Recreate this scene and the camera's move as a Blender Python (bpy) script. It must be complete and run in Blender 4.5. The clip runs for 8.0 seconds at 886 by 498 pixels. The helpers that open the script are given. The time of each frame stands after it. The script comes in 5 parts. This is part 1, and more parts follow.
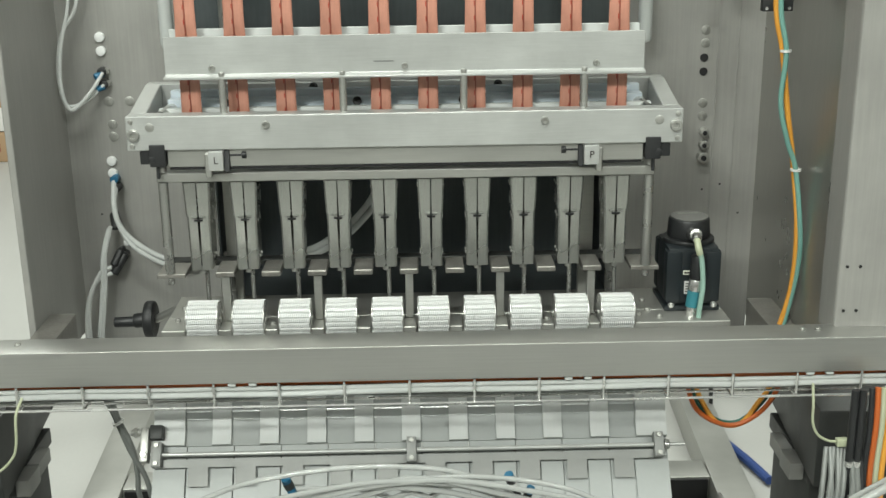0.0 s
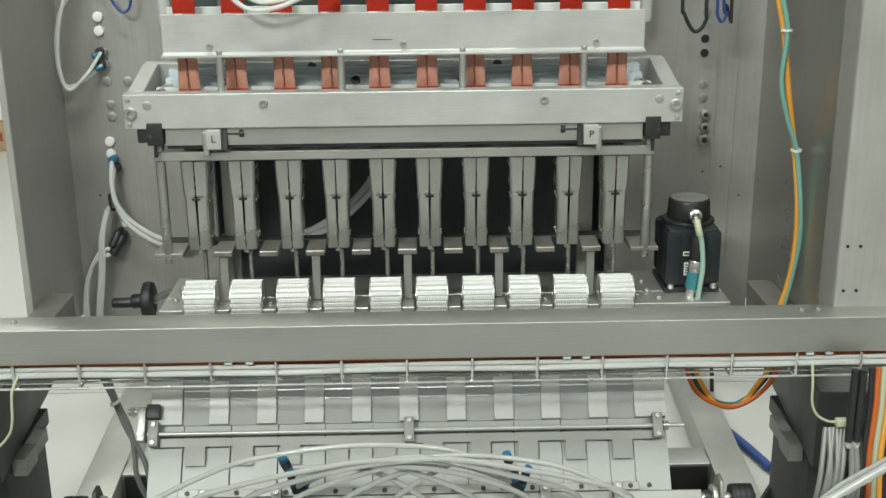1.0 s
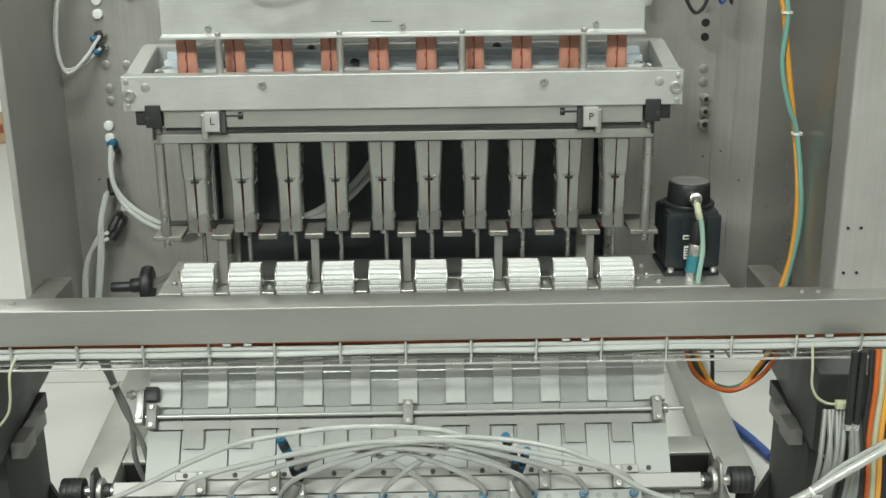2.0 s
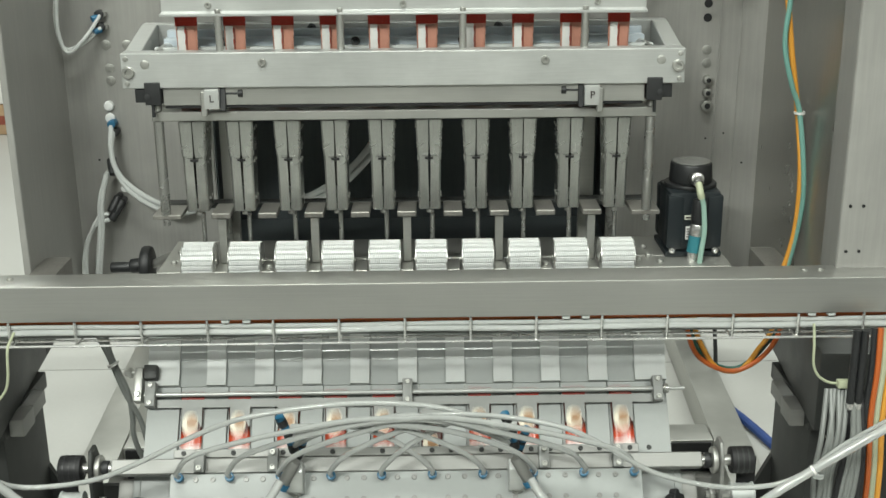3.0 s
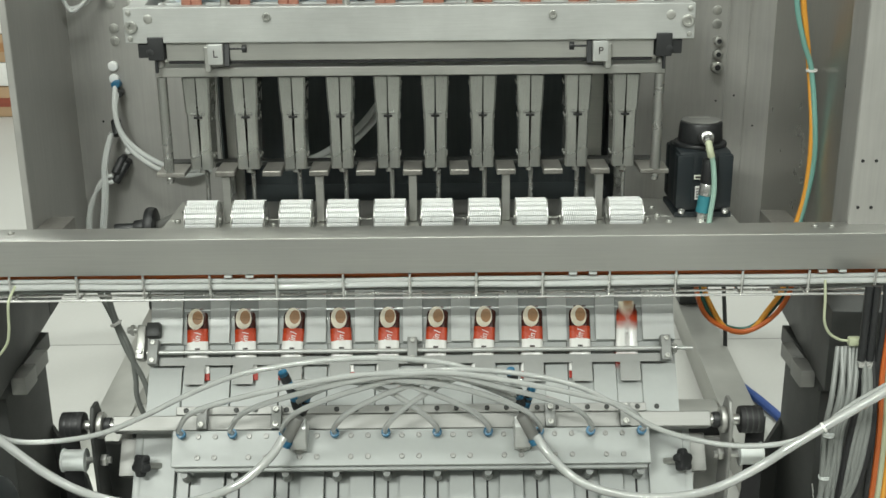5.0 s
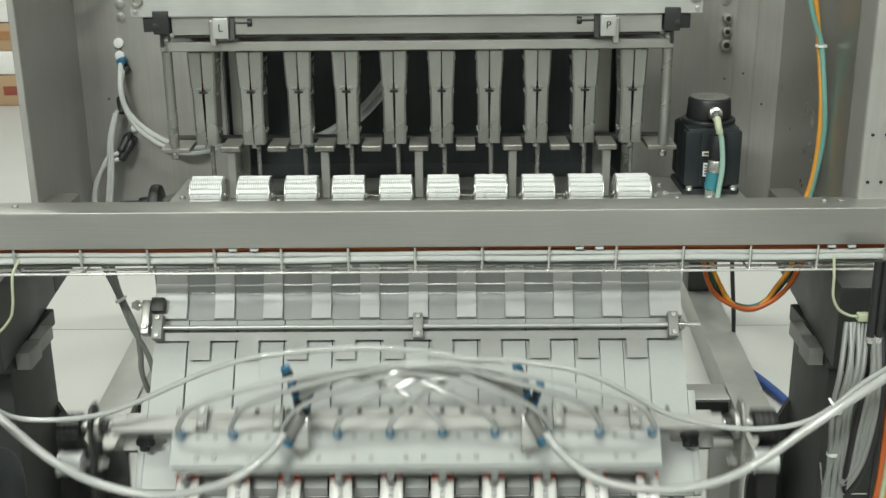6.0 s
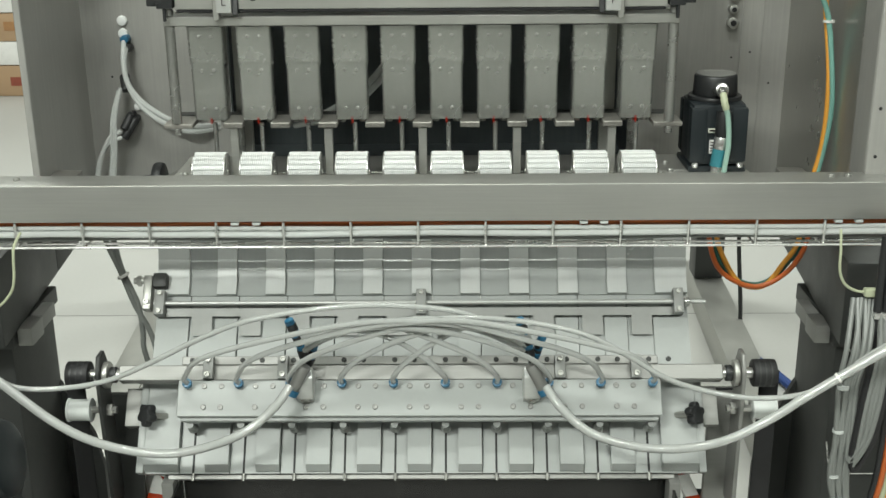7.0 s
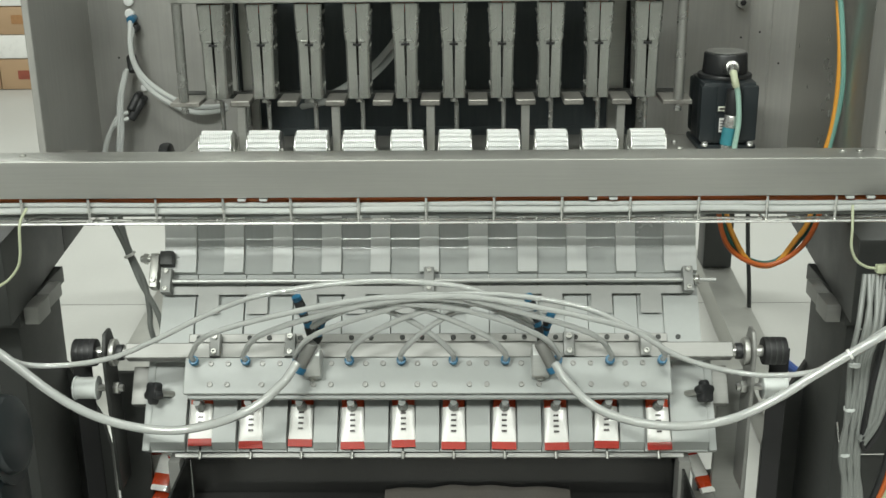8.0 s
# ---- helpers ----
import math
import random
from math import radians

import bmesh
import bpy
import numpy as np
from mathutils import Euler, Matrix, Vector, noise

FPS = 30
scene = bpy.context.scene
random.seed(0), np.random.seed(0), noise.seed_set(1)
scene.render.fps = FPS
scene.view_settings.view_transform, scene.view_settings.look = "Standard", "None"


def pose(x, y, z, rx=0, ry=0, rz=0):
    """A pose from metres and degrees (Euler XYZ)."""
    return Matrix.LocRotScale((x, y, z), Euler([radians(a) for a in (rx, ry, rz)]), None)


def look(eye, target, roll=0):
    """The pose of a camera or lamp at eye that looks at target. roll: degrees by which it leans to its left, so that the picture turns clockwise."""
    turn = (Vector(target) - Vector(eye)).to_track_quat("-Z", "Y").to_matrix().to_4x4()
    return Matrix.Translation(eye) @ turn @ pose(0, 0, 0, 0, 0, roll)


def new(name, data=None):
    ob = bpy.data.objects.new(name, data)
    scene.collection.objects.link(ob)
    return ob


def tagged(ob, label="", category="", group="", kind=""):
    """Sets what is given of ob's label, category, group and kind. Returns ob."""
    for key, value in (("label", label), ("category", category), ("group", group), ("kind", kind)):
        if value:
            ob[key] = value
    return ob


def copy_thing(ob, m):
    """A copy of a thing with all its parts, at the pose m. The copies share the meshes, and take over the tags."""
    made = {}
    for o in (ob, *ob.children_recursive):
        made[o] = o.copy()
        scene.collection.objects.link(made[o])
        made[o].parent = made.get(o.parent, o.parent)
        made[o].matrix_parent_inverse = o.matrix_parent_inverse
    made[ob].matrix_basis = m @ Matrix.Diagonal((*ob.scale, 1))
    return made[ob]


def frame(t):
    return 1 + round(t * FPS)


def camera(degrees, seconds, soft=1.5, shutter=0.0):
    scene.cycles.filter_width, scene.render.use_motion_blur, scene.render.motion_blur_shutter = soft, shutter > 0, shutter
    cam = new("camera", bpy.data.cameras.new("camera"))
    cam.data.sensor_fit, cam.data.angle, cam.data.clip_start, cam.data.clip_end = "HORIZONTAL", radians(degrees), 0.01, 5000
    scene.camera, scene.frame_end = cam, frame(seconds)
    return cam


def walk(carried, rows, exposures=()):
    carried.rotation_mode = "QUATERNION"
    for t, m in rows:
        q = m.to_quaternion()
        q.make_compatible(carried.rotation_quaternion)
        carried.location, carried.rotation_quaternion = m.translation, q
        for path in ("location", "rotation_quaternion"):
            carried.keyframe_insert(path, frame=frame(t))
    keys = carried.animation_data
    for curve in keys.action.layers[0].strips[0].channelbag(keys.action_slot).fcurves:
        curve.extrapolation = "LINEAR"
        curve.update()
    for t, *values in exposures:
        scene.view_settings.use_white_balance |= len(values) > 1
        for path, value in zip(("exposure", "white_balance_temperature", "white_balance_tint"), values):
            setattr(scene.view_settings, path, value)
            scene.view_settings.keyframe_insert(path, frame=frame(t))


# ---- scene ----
cam = camera(42.2, 8.0, soft=1.5, shutter=0.45)
PATH = [
    (0, (0.021, -1.624, 1.722), (0.06, 0.286, 1.129), -0.7),
    (0.5, (0.027, -1.622, 1.709), (0.06, 0.285, 1.108), -0.7),
    (1, (0.029, -1.623, 1.697), (0.062, 0.283, 1.094), -0.6),
    (1.5, (0.03, -1.624, 1.687), (0.062, 0.281, 1.079), -0.6),
    (3, (0.041, -1.626, 1.643), (0.062, 0.277, 1.028), -0.5),
    (3.5, (0.045, -1.624, 1.625), (0.057, 0.277, 1.003), -0.5),
    (4, (0.048, -1.623, 1.609), (0.052, 0.277, 0.984), -0.5),
    (4.5, (0.048, -1.622, 1.599), (0.051, 0.276, 0.969), -0.5),
    (4.7, (0.047, -1.622, 1.593), (0.052, 0.277, 0.965), -0.5),
    (6, (0.052, -1.621, 1.552), (0.04, 0.274, 0.913), -0.5),
    (6.5, (0.055, -1.62, 1.536), (0.036, 0.273, 0.893), -0.5),
    (7, (0.058, -1.62, 1.517), (0.033, 0.273, 0.872), -0.5),
    (7.5, (0.058, -1.62, 1.501), (0.027, 0.272, 0.852), -0.5),
    (8, (0.056, -1.62, 1.483), (0.019, 0.272, 0.835), -0.6),
]
walk(cam, [(t, look(eye, target, roll)) for t, eye, target, roll in PATH])

# ---------------------------------------------------------------- light
world = bpy.data.worlds.new("hall_air")
scene.world = world
world.use_nodes = True
world.node_tree.nodes["Background"].inputs[0].default_value = (0.80, 0.86, 0.84, 1)
world.node_tree.nodes["Background"].inputs[1].default_value = 0.25
scene.view_settings.exposure = 0.0


def area_lamp(name, at, target, sx, sy, watts, colour):
    data = bpy.data.lights.new(name, "AREA")
    data.shape, data.size, data.size_y, data.energy, data.color = "RECTANGLE", sx, sy, watts, colour
    ob = new(name, data)
    ob.matrix_world = look(at, target)
    return tagged(ob, "long white fluorescent strip under the hall ceiling", "ceiling light", "hall strip lights", "structure")


LIGHT = (0.955, 1.0, 0.925)
area_lamp("strip_light", (-1.75, -4.0, 4.2), (-0.05, 0.4, 1.2), 1.5, 0.30, 174, LIGHT)
area_lamp("strip_light", (2.0, -3.6, 4.2), (0.2, 0.4, 1.2), 2.2, 0.6, 92, LIGHT)
area_lamp("strip_light", (-0.15, -1.35, 4.7), (-0.02, 0.1, 0.9), 1.3, 0.35, 72, LIGHT)
area_lamp("strip_light", (-1.2, 3.6, 4.5), (-1.2, 3.6, 0.0), 3.0, 0.8, 185, LIGHT)
area_lamp("strip_light", (2.2, 3.0, 4.5), (2.2, 3.0, 0.0), 3.0, 0.8, 110, LIGHT)


# ---------------------------------------------------------------- materials
def material(name, colour, rough=0.4, metal=0.0, grain=(40, 40, 40), vary=0.12, bump=0.05, stain=0.12, stain_scale=6.0,
             coat=0.0, trans=0.0, piece=0.0, spec=0.5, edge=None):
    """Principled surface: fine grain and broad stains modulate colour, roughness and relief."""
    m = bpy.data.materials.new(name)
    m.use_nodes = True
    nt = m.node_tree
    b = nt.nodes["Principled BSDF"]
    b.inputs["Metallic"].default_value = metal
    b.inputs["Coat Weight"].default_value = coat
    b.inputs["Transmission Weight"].default_value = trans
    b.inputs["Specular IOR Level"].default_value = spec
    tc = nt.nodes.new("ShaderNodeTexCoord")
    mp = nt.nodes.new("ShaderNodeMapping")
    mp.inputs["Scale"].default_value = grain
    nt.links.new(tc.outputs["Object"], mp.inputs[0])
    fine = nt.nodes.new("ShaderNodeTexNoise")
    fine.inputs["Scale"].default_value = 8.0
    fine.inputs["Detail"].default_value = 6.0
    nt.links.new(mp.outputs[0], fine.inputs["Vector"])
    wide = nt.nodes.new("ShaderNodeTexNoise")
    wide.inputs["Scale"].default_value = stain_scale
    wide.inputs["Detail"].default_value = 5.0
    wide.inputs["Roughness"].default_value = 0.65
    nt.links.new(tc.outputs["Object"], wide.inputs["Vector"])
    a = nt.nodes.new("ShaderNodeMath")
    a.operation = "MULTIPLY_ADD"
    nt.links.new(fine.outputs[0], a.inputs[0])
    a.inputs[1].default_value, a.inputs[2].default_value = vary * 2, 1 - vary
    c = nt.nodes.new("ShaderNodeMath")
    c.operation = "MULTIPLY_ADD"
    nt.links.new(wide.outputs[0], c.inputs[0])
    c.inputs[1].default_value, c.inputs[2].default_value = stain * 2, 1 - stain
    d = nt.nodes.new("ShaderNodeMath")
    d.operation = "MULTIPLY"
    nt.links.new(a.outputs[0], d.inputs[0])
    nt.links.new(c.outputs[0], d.inputs[1])
    last = d
    if piece:
        oi = nt.nodes.new("ShaderNodeObjectInfo")
        e = nt.nodes.new("ShaderNodeMath")
        e.operation = "MULTIPLY_ADD"
        nt.links.new(oi.outputs["Random"], e.inputs[0])
        e.inputs[1].default_value, e.inputs[2].default_value = piece * 2, 1 - piece
        f = nt.nodes.new("ShaderNodeMath")
        f.operation = "MULTIPLY"
        nt.links.new(last.outputs[0], f.inputs[0])
        nt.links.new(e.outputs[0], f.inputs[1])
        last = f
    mix = nt.nodes.new("ShaderNodeVectorMath")
    mix.operation = "SCALE"
    mix.inputs[0].default_value = colour
    nt.links.new(last.outputs[0], mix.inputs["Scale"])
    nt.links.new(mix.outputs[0], b.inputs["Base Color"])
    r = nt.nodes.new("ShaderNodeMath")
    r.operation = "MULTIPLY_ADD"
    nt.links.new(wide.outputs[0], r.inputs[0])
    r.inputs[1].default_value, r.inputs[2].default_value = rough * 0.9, rough * 0.55
    nt.links.new(r.outputs[0], b.inputs["Roughness"])
    if bump:
        bp = nt.nodes.new("ShaderNodeBump")
        bp.inputs["Strength"].default_value = bump
        bp.inputs["Distance"].default_value = 0.001
        nt.links.new(fine.outputs[0], bp.inputs["Height"])
        nt.links.new(bp.outputs[0], b.inputs["Normal"])
    return m


STEEL = material("brushed_stainless", (0.42, 0.42, 0.395), 0.42, 0.75, (2, 2, 60), 0.10, 0.05, 0.16, 3.5)
PANEL = material("stainless_panel", (0.375, 0.37, 0.35), 0.42, 0.38, (30, 30, 1.2), 0.12, 0.05, 0.28, 4.2)
BEAM = material("brushed_beam", (0.40, 0.40, 0.38), 0.40, 0.75, (1, 60, 60), 0.08, 0.04, 0.14, 4.0)
MIRROR = material("polished_stainless", (0.40, 0.395, 0.37), 0.30, 0.8, (40, 40, 1.5), 0.12, 0.05, 0.12, 3.0)
ALU = material("milled_aluminium", (0.52, 0.53, 0.515), 0.36, 0.5, (3, 60, 60), 0.10, 0.04, 0.20, 9.0)
BLUEALU = material("bluish_aluminium", (0.62, 0.69, 0.75), 0.35, 0.12, (3, 60, 60), 0.06, 0.03, 0.12, 8.0)
BUCKET = material("bent_sheet_steel", (0.47, 0.478, 0.452), 0.27, 0.85, (60, 60, 3), 0.16, 0.04, 0.16, 5.0, piece=0.10)
CHROME = material("ground_rod", (0.54, 0.54, 0.52), 0.28, 0.9, (30, 30, 30), 0.05, 0.02, 0.08, 10)
BRIGHT = material("bright_wire", (0.74, 0.74, 0.72), 0.26, 0.85, (30, 30, 30), 0.06, 0.02, 0.08, 10)
CHUTEGREY = material("pale_grey_polymer", (0.335, 0.352, 0.343), 0.40, 0.0, (20, 20, 20), 0.03, 0.02, 0.08, 7.0)
HOSE_CLEAR = material("bright_clear_hose", (0.66, 0.68, 0.665), 0.16, 0.0, (30, 30, 30), 0.04, 0.02, 0.08, 14, coat=0.8, trans=0.15)
DUST = material("grey_brown_dust", (0.055, 0.050, 0.044), 0.9, 0.0, (60, 60, 60), 0.3, 0.5, 0.4, 30)
WHITE = material("white_polymer", (0.60, 0.625, 0.61), 0.42, 0.0, (20, 20, 20), 0.03, 0.02, 0.06, 7.0)
CORE = material("pale_roller_core", (0.34, 0.35, 0.345), 0.3, 0.2, (40, 40, 40), 0.05, 0.02, 0.1, 20)
TEETH = material("white_toothed_roller", (0.82, 0.83, 0.82), 0.3, 0.0, (40, 40, 40), 0.03, 0.02, 0.05, 30)
GUIDE = material("frosted_guide", (0.52, 0.535, 0.525), 0.42, 0.1, (40, 3, 3), 0.04, 0.02, 0.12, 6.0)
# darker copy of the guide grey: the upper slide's shade as colour
GUIDE_DARK = material("shaded_guide_floor", (0.33, 0.345, 0.338), 0.25, 0.2, (40, 3, 3), 0.06, 0.02, 0.16, 6.0)
BLACK = material("black_plastic", (0.018, 0.019, 0.02), 0.45, 0.0, (30, 30, 30), 0.2, 0.05, 0.15, 10)
RUBBER = material("black_rubber", (0.012, 0.012, 0.013), 0.6, 0.0, (30, 30, 30), 0.2, 0.1, 0.15, 10)
MOTOR = material("motor_enamel", (0.014, 0.019, 0.022), 0.42, 0.0, (30, 30, 30), 0.15, 0.04, 0.18, 12)
GUN = material("dark_tray_steel", (0.045, 0.045, 0.044), 0.22, 0.7, (3, 40, 40), 0.15, 0.04, 0.35, 6.0)
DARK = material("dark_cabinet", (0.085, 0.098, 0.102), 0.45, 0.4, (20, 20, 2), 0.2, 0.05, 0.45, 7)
# also colours the left swing arm, to put its shaded look into the steel
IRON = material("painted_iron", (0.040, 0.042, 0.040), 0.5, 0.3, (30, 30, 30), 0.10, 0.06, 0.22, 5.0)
BLUE = material("blue_fitting", (0.02, 0.13, 0.24), 0.35, 0.0, (30, 30, 30), 0.1, 0.02, 0.1, 20)
TEAL = material("teal_sleeve", (0.04, 0.20, 0.24), 0.4, 0.0, (30, 30, 30), 0.08, 0.02, 0.1, 20)
HOSE = material("clear_air_hose", (0.50, 0.515, 0.50), 0.14, 0.0, (30, 30, 30), 0.04, 0.02, 0.10, 14, coat=1.0, trans=0.25)
HOSE_GREY = material("grey_cable_jacket", (0.19, 0.20, 0.19), 0.35, 0.0, (30, 30, 30), 0.05, 0.02, 0.1, 14)
MINTPALE = material("pale_mint_cable", (0.30, 0.46, 0.39), 0.4, 0.0, (30, 30, 30), 0.05, 0.02, 0.08, 14)
MINT = material("mint_cable", (0.17, 0.36, 0.31), 0.4, 0.0, (30, 30, 30), 0.05, 0.02, 0.08, 14)
GREEN = material("dark_green_cable", (0.02, 0.10, 0.075), 0.4, 0.0, (30, 30, 30), 0.05, 0.02, 0.08, 14)
ORANGE = material("orange_cable", (0.48, 0.11, 0.022), 0.42, 0.0, (30, 30, 30), 0.06, 0.02, 0.08, 14)
AMBER = material("amber_cable", (0.70, 0.32, 0.045), 0.42, 0.0, (30, 30, 30), 0.06, 0.02, 0.08, 14)
PALE = material("pale_yellow_cable", (0.42, 0.45, 0.31), 0.42, 0.0, (30, 30, 30), 0.06, 0.02, 0.08, 14)
BLUESTRAP = material("blue_strap", (0.015, 0.05, 0.20), 0.5, 0.0, (30, 30, 30), 0.1, 0.1, 0.12, 14)
FLOOR = material("light_resin_floor", (0.46, 0.46, 0.44), 0.42, 0.0, (10, 10, 10), 0.04, 0.02, 0.10, 1.5)
HALL = material("hall_wall_paint", (0.62, 0.63, 0.61), 0.7, 0.0, (10, 10, 10), 0.04, 0.02, 0.08, 1.0)
CARD = material("brown_cardboard", (0.40, 0.27, 0.16), 0.75, 0.0, (10, 10, 60), 0.08, 0.05, 0.12, 4.0)
SEAM = material("film_seam", (0.26, 0.07, 0.045), 0.35, 0.0, (60, 60, 6), 0.2, 0.1, 0.35, 30)
FLAG = material("matt_grey_sheet", (0.26, 0.265, 0.255), 0.5, 0.2, (20, 20, 20), 0.05, 0.02, 0.14, 12)
WORN = material("dusty_worn_steel", (0.27, 0.26, 0.238), 0.4, 0.6, (30, 30, 30), 0.25, 0.06, 0.5, 28.0)
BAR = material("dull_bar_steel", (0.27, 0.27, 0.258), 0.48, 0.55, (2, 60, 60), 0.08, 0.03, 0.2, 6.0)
FILM = material("copper_film_back", (0.50, 0.235, 0.170), 0.33, 0.0, (60, 60, 6), 0.16, 0.12, 0.28, 26, coat=0.3)
RED = material("red_seal", (0.36, 0.020, 0.008), 0.4, 0.0, (60, 60, 60), 0.15, 0.12, 0.25, 40, coat=0.1, spec=0.3)
BROWN = material("dark_brown_print", (0.050, 0.013, 0.009), 0.26, 0.0, (40, 40, 40), 0.2, 0.1, 0.35, 40, coat=0.4)
SCARLET = material("orange_red_print", (0.47, 0.050, 0.012), 0.28, 0.0, (40, 40, 40), 0.1, 0.1, 0.2, 40, coat=0.4)
PAPER = material("white_film_print", (0.74, 0.735, 0.71), 0.3, 0.0, (60, 60, 10), 0.04, 0.1, 0.08, 30, coat=0.3)
CUP = material("cream_cup_print", (0.74, 0.68, 0.55), 0.35, 0.0, (40, 40, 40), 0.1, 0.02, 0.2, 60)
COFFEE = material("coffee_print", (0.34, 0.18, 0.08), 0.35, 0.0, (40, 40, 40), 0.2, 0.02, 0.35, 60)
LETTER = material("black_print", (0.03, 0.02, 0.02), 0.4, 0.0, (40, 40, 40), 0.1, 0.0, 0.1, 20)
LABEL = material("pale_label", (0.66, 0.68, 0.58), 0.5, 0.0, (40, 40, 40), 0.05, 0.0, 0.1, 20)

# ---------------------------------------------------------------- mesh tools
WORLD = {}


def thing(name, m=None, label="", category="", group="", kind=""):
    """An Empty at the base of a thing whose parts are built in world places."""
    m = m or Matrix()
    ob = new(name)
    ob.empty_display_size = 0.05
    ob.matrix_basis = m
    WORLD[ob] = m.copy()
    return tagged(ob, label, category, group, kind)


def finish(bm, smooth):
    bmesh.ops.recalc_face_normals(bm, faces=bm.faces)
    for f in bm.faces:
        f.smooth = smooth
    if smooth:
        for e in bm.edges:
            if len(e.link_faces) == 2 and e.calc_face_angle(0) > 0.6:
                e.smooth = False


def part(name, bm, mat, parent=None, label="", smooth=True):
    """One mesh object from a bmesh in world places, under parent (or on its own)."""
    finish(bm, smooth)
    m = WORLD.get(parent, Matrix()) if parent else Matrix()
    bm.transform(m.inverted())
    me = bpy.data.meshes.new(name)
    bm.to_mesh(me)
    bm.free()
    for one in (mat if isinstance(mat, (list, tuple)) else [mat]):
        me.materials.append(one)
    ob = new(name, me)
    if parent:
        ob.parent = parent
    WORLD[ob] = m.copy()
    return tagged(ob, label)


def solo(name, bm, mat, label, category, group="", kind="", smooth=True):
    return tagged(part(name, bm, mat, None, "", smooth), label, category, group, kind)


def box(bm, x0, x1, y0, y1, z0, z1, b=0.001, m=None):
    q = bmesh.new()
    bmesh.ops.create_cube(q, size=1)
    for v in q.verts:
        v.co = Vector(((x0 + x1) / 2 + v.co.x * (x1 - x0), (y0 + y1) / 2 + v.co.y * (y1 - y0), (z0 + z1) / 2 + v.co.z * (z1 - z0)))
    if b:
        bmesh.ops.bevel(q, geom=q.edges[:], offset=b, segments=2 if b > 0.0015 else 1, profile=0.6, affect="EDGES")
    return merge(bm, q, m)


def merge(bm, q, m=None):
    if m is not None:
        q.transform(m)
    me = bpy.data.meshes.new("tmp")
    q.to_mesh(me)
    q.free()
    bm.from_mesh(me)
    bpy.data.meshes.remove(me)
    return bm


def rod(bm, p0, p1, r, seg=20, r2=None, b=0.0, m=None):
    q = bmesh.new()
    p0, p1 = Vector(p0), Vector(p1)
    d = p1 - p0
    bmesh.ops.create_cone(q, cap_ends=True, segments=seg, radius1=r, radius2=r if r2 is None else r2, depth=d.length)
    if b:
        rim = [e for e in q.edges if abs(e.verts[0].co.z - e.verts[1].co.z) < 1e-6]
        bmesh.ops.bevel(q, geom=rim, offset=b, segments=2, profile=0.5, affect="EDGES")
    q.transform(Matrix.Translation((p0 + p1) / 2) @ d.to_track_quat("Z", "Y").to_matrix().to_4x4())
    return merge(bm, q, m)


def prism(bm, profile, x0, x1, m=None, b=0.0):
    """A (y, z) outline drawn out along x."""
    q = bmesh.new()
    a = [q.verts.new((x0, y, z)) for y, z in profile]
    c = [q.verts.new((x1, y, z)) for y, z in profile]
    n = len(profile)
    q.faces.new(a)
    q.faces.new(c[::-1])
    for i in range(n):
        q.faces.new((a[i], a[(i + 1) % n], c[(i + 1) % n], c[i]))
    if b:
        bmesh.ops.recalc_face_normals(q, faces=q.faces)
        bmesh.ops.bevel(q, geom=q.edges[:], offset=b, segments=1, affect="EDGES")
    return merge(bm, q, m)


def spline(points, steps=8):
    """Catmull-Rom through the points."""
    p = [Vector(a) for a in points]
    p = [2 * p[0] - p[1]] + p + [2 * p[-1] - p[-2]]
    out = []
    for i in range(1, len(p) - 2):
        for k in range(steps):
            t = k / steps
            a, b, c, d = p[i - 1], p[i], p[i + 1], p[i + 2]
            out.append(0.5 * ((2 * b) + (c - a) * t + (2 * a - 5 * b + 4 * c - d) * t * t + (3 * b - a - 3 * c + d) * t ** 3))
    return out + [p[-2]]


def tube(bm, points, r, seg=10, steps=8, m=None):
    pts = spline(points, steps)
    if m is not None:
        pts = [m @ p for p in pts]
    side = None
    rings = []
    for i, p in enumerate(pts):
        d = (pts[min(i + 1, len(pts) - 1)] - pts[max(i - 1, 0)]).normalized()
        if side is None:
            side = d.orthogonal().normalized()
        side = (side - d * side.dot(d)).normalized()
        up = d.cross(side)
        rings.append([bm.verts.new(p + r * (math.cos(k * math.tau / seg) * side + math.sin(k * math.tau / seg) * up)) for k in range(seg)])
    for a, b in zip(rings, rings[1:]):
        for k in range(seg):
            bm.faces.new((a[k], a[(k + 1) % seg], b[(k + 1) % seg], b[k]))
    bm.faces.new(rings[0][::-1])
    bm.faces.new(rings[-1])
    return bm


def screw(bm, at, axis, r=0.005, h=0.004, m=None):
    """A socket-head screw: rounded head with a sunken socket."""
    a, n = Vector(at), Vector(axis).normalized()
    q = bmesh.new()
    prof = [(r, 0), (r, h * 0.75), (r * 0.85, h), (r * 0.5, h), (r * 0.45, h * 0.35), (0.0003, h * 0.35)]
    rings = []
    for rr, z in prof:
        rings.append([q.verts.new((rr * math.cos(k * math.tau / 12), rr * math.sin(k * math.tau / 12), z)) for k in range(12)])
    for u, v in zip(rings, rings[1:]):
        for k in range(12):
            q.faces.new((u[k], u[(k + 1) % 12], v[(k + 1) % 12], v[k]))
    q.faces.new(rings[-1])
    q.transform(Matrix.Translation(a) @ n.to_track_quat("Z", "Y").to_matrix().to_4x4())
    return merge(bm, q, m)


def B():
    return bmesh.new()


LANE = 0.08
LANES = [LANE * (i - 4.5) for i in range(10)]
FILM_LANES = [x * 1.010 - 0.0015 for x in LANES]
SLOT = 0.0778
SLOTS = [SLOT * (i - 4.5) for i in range(10)]
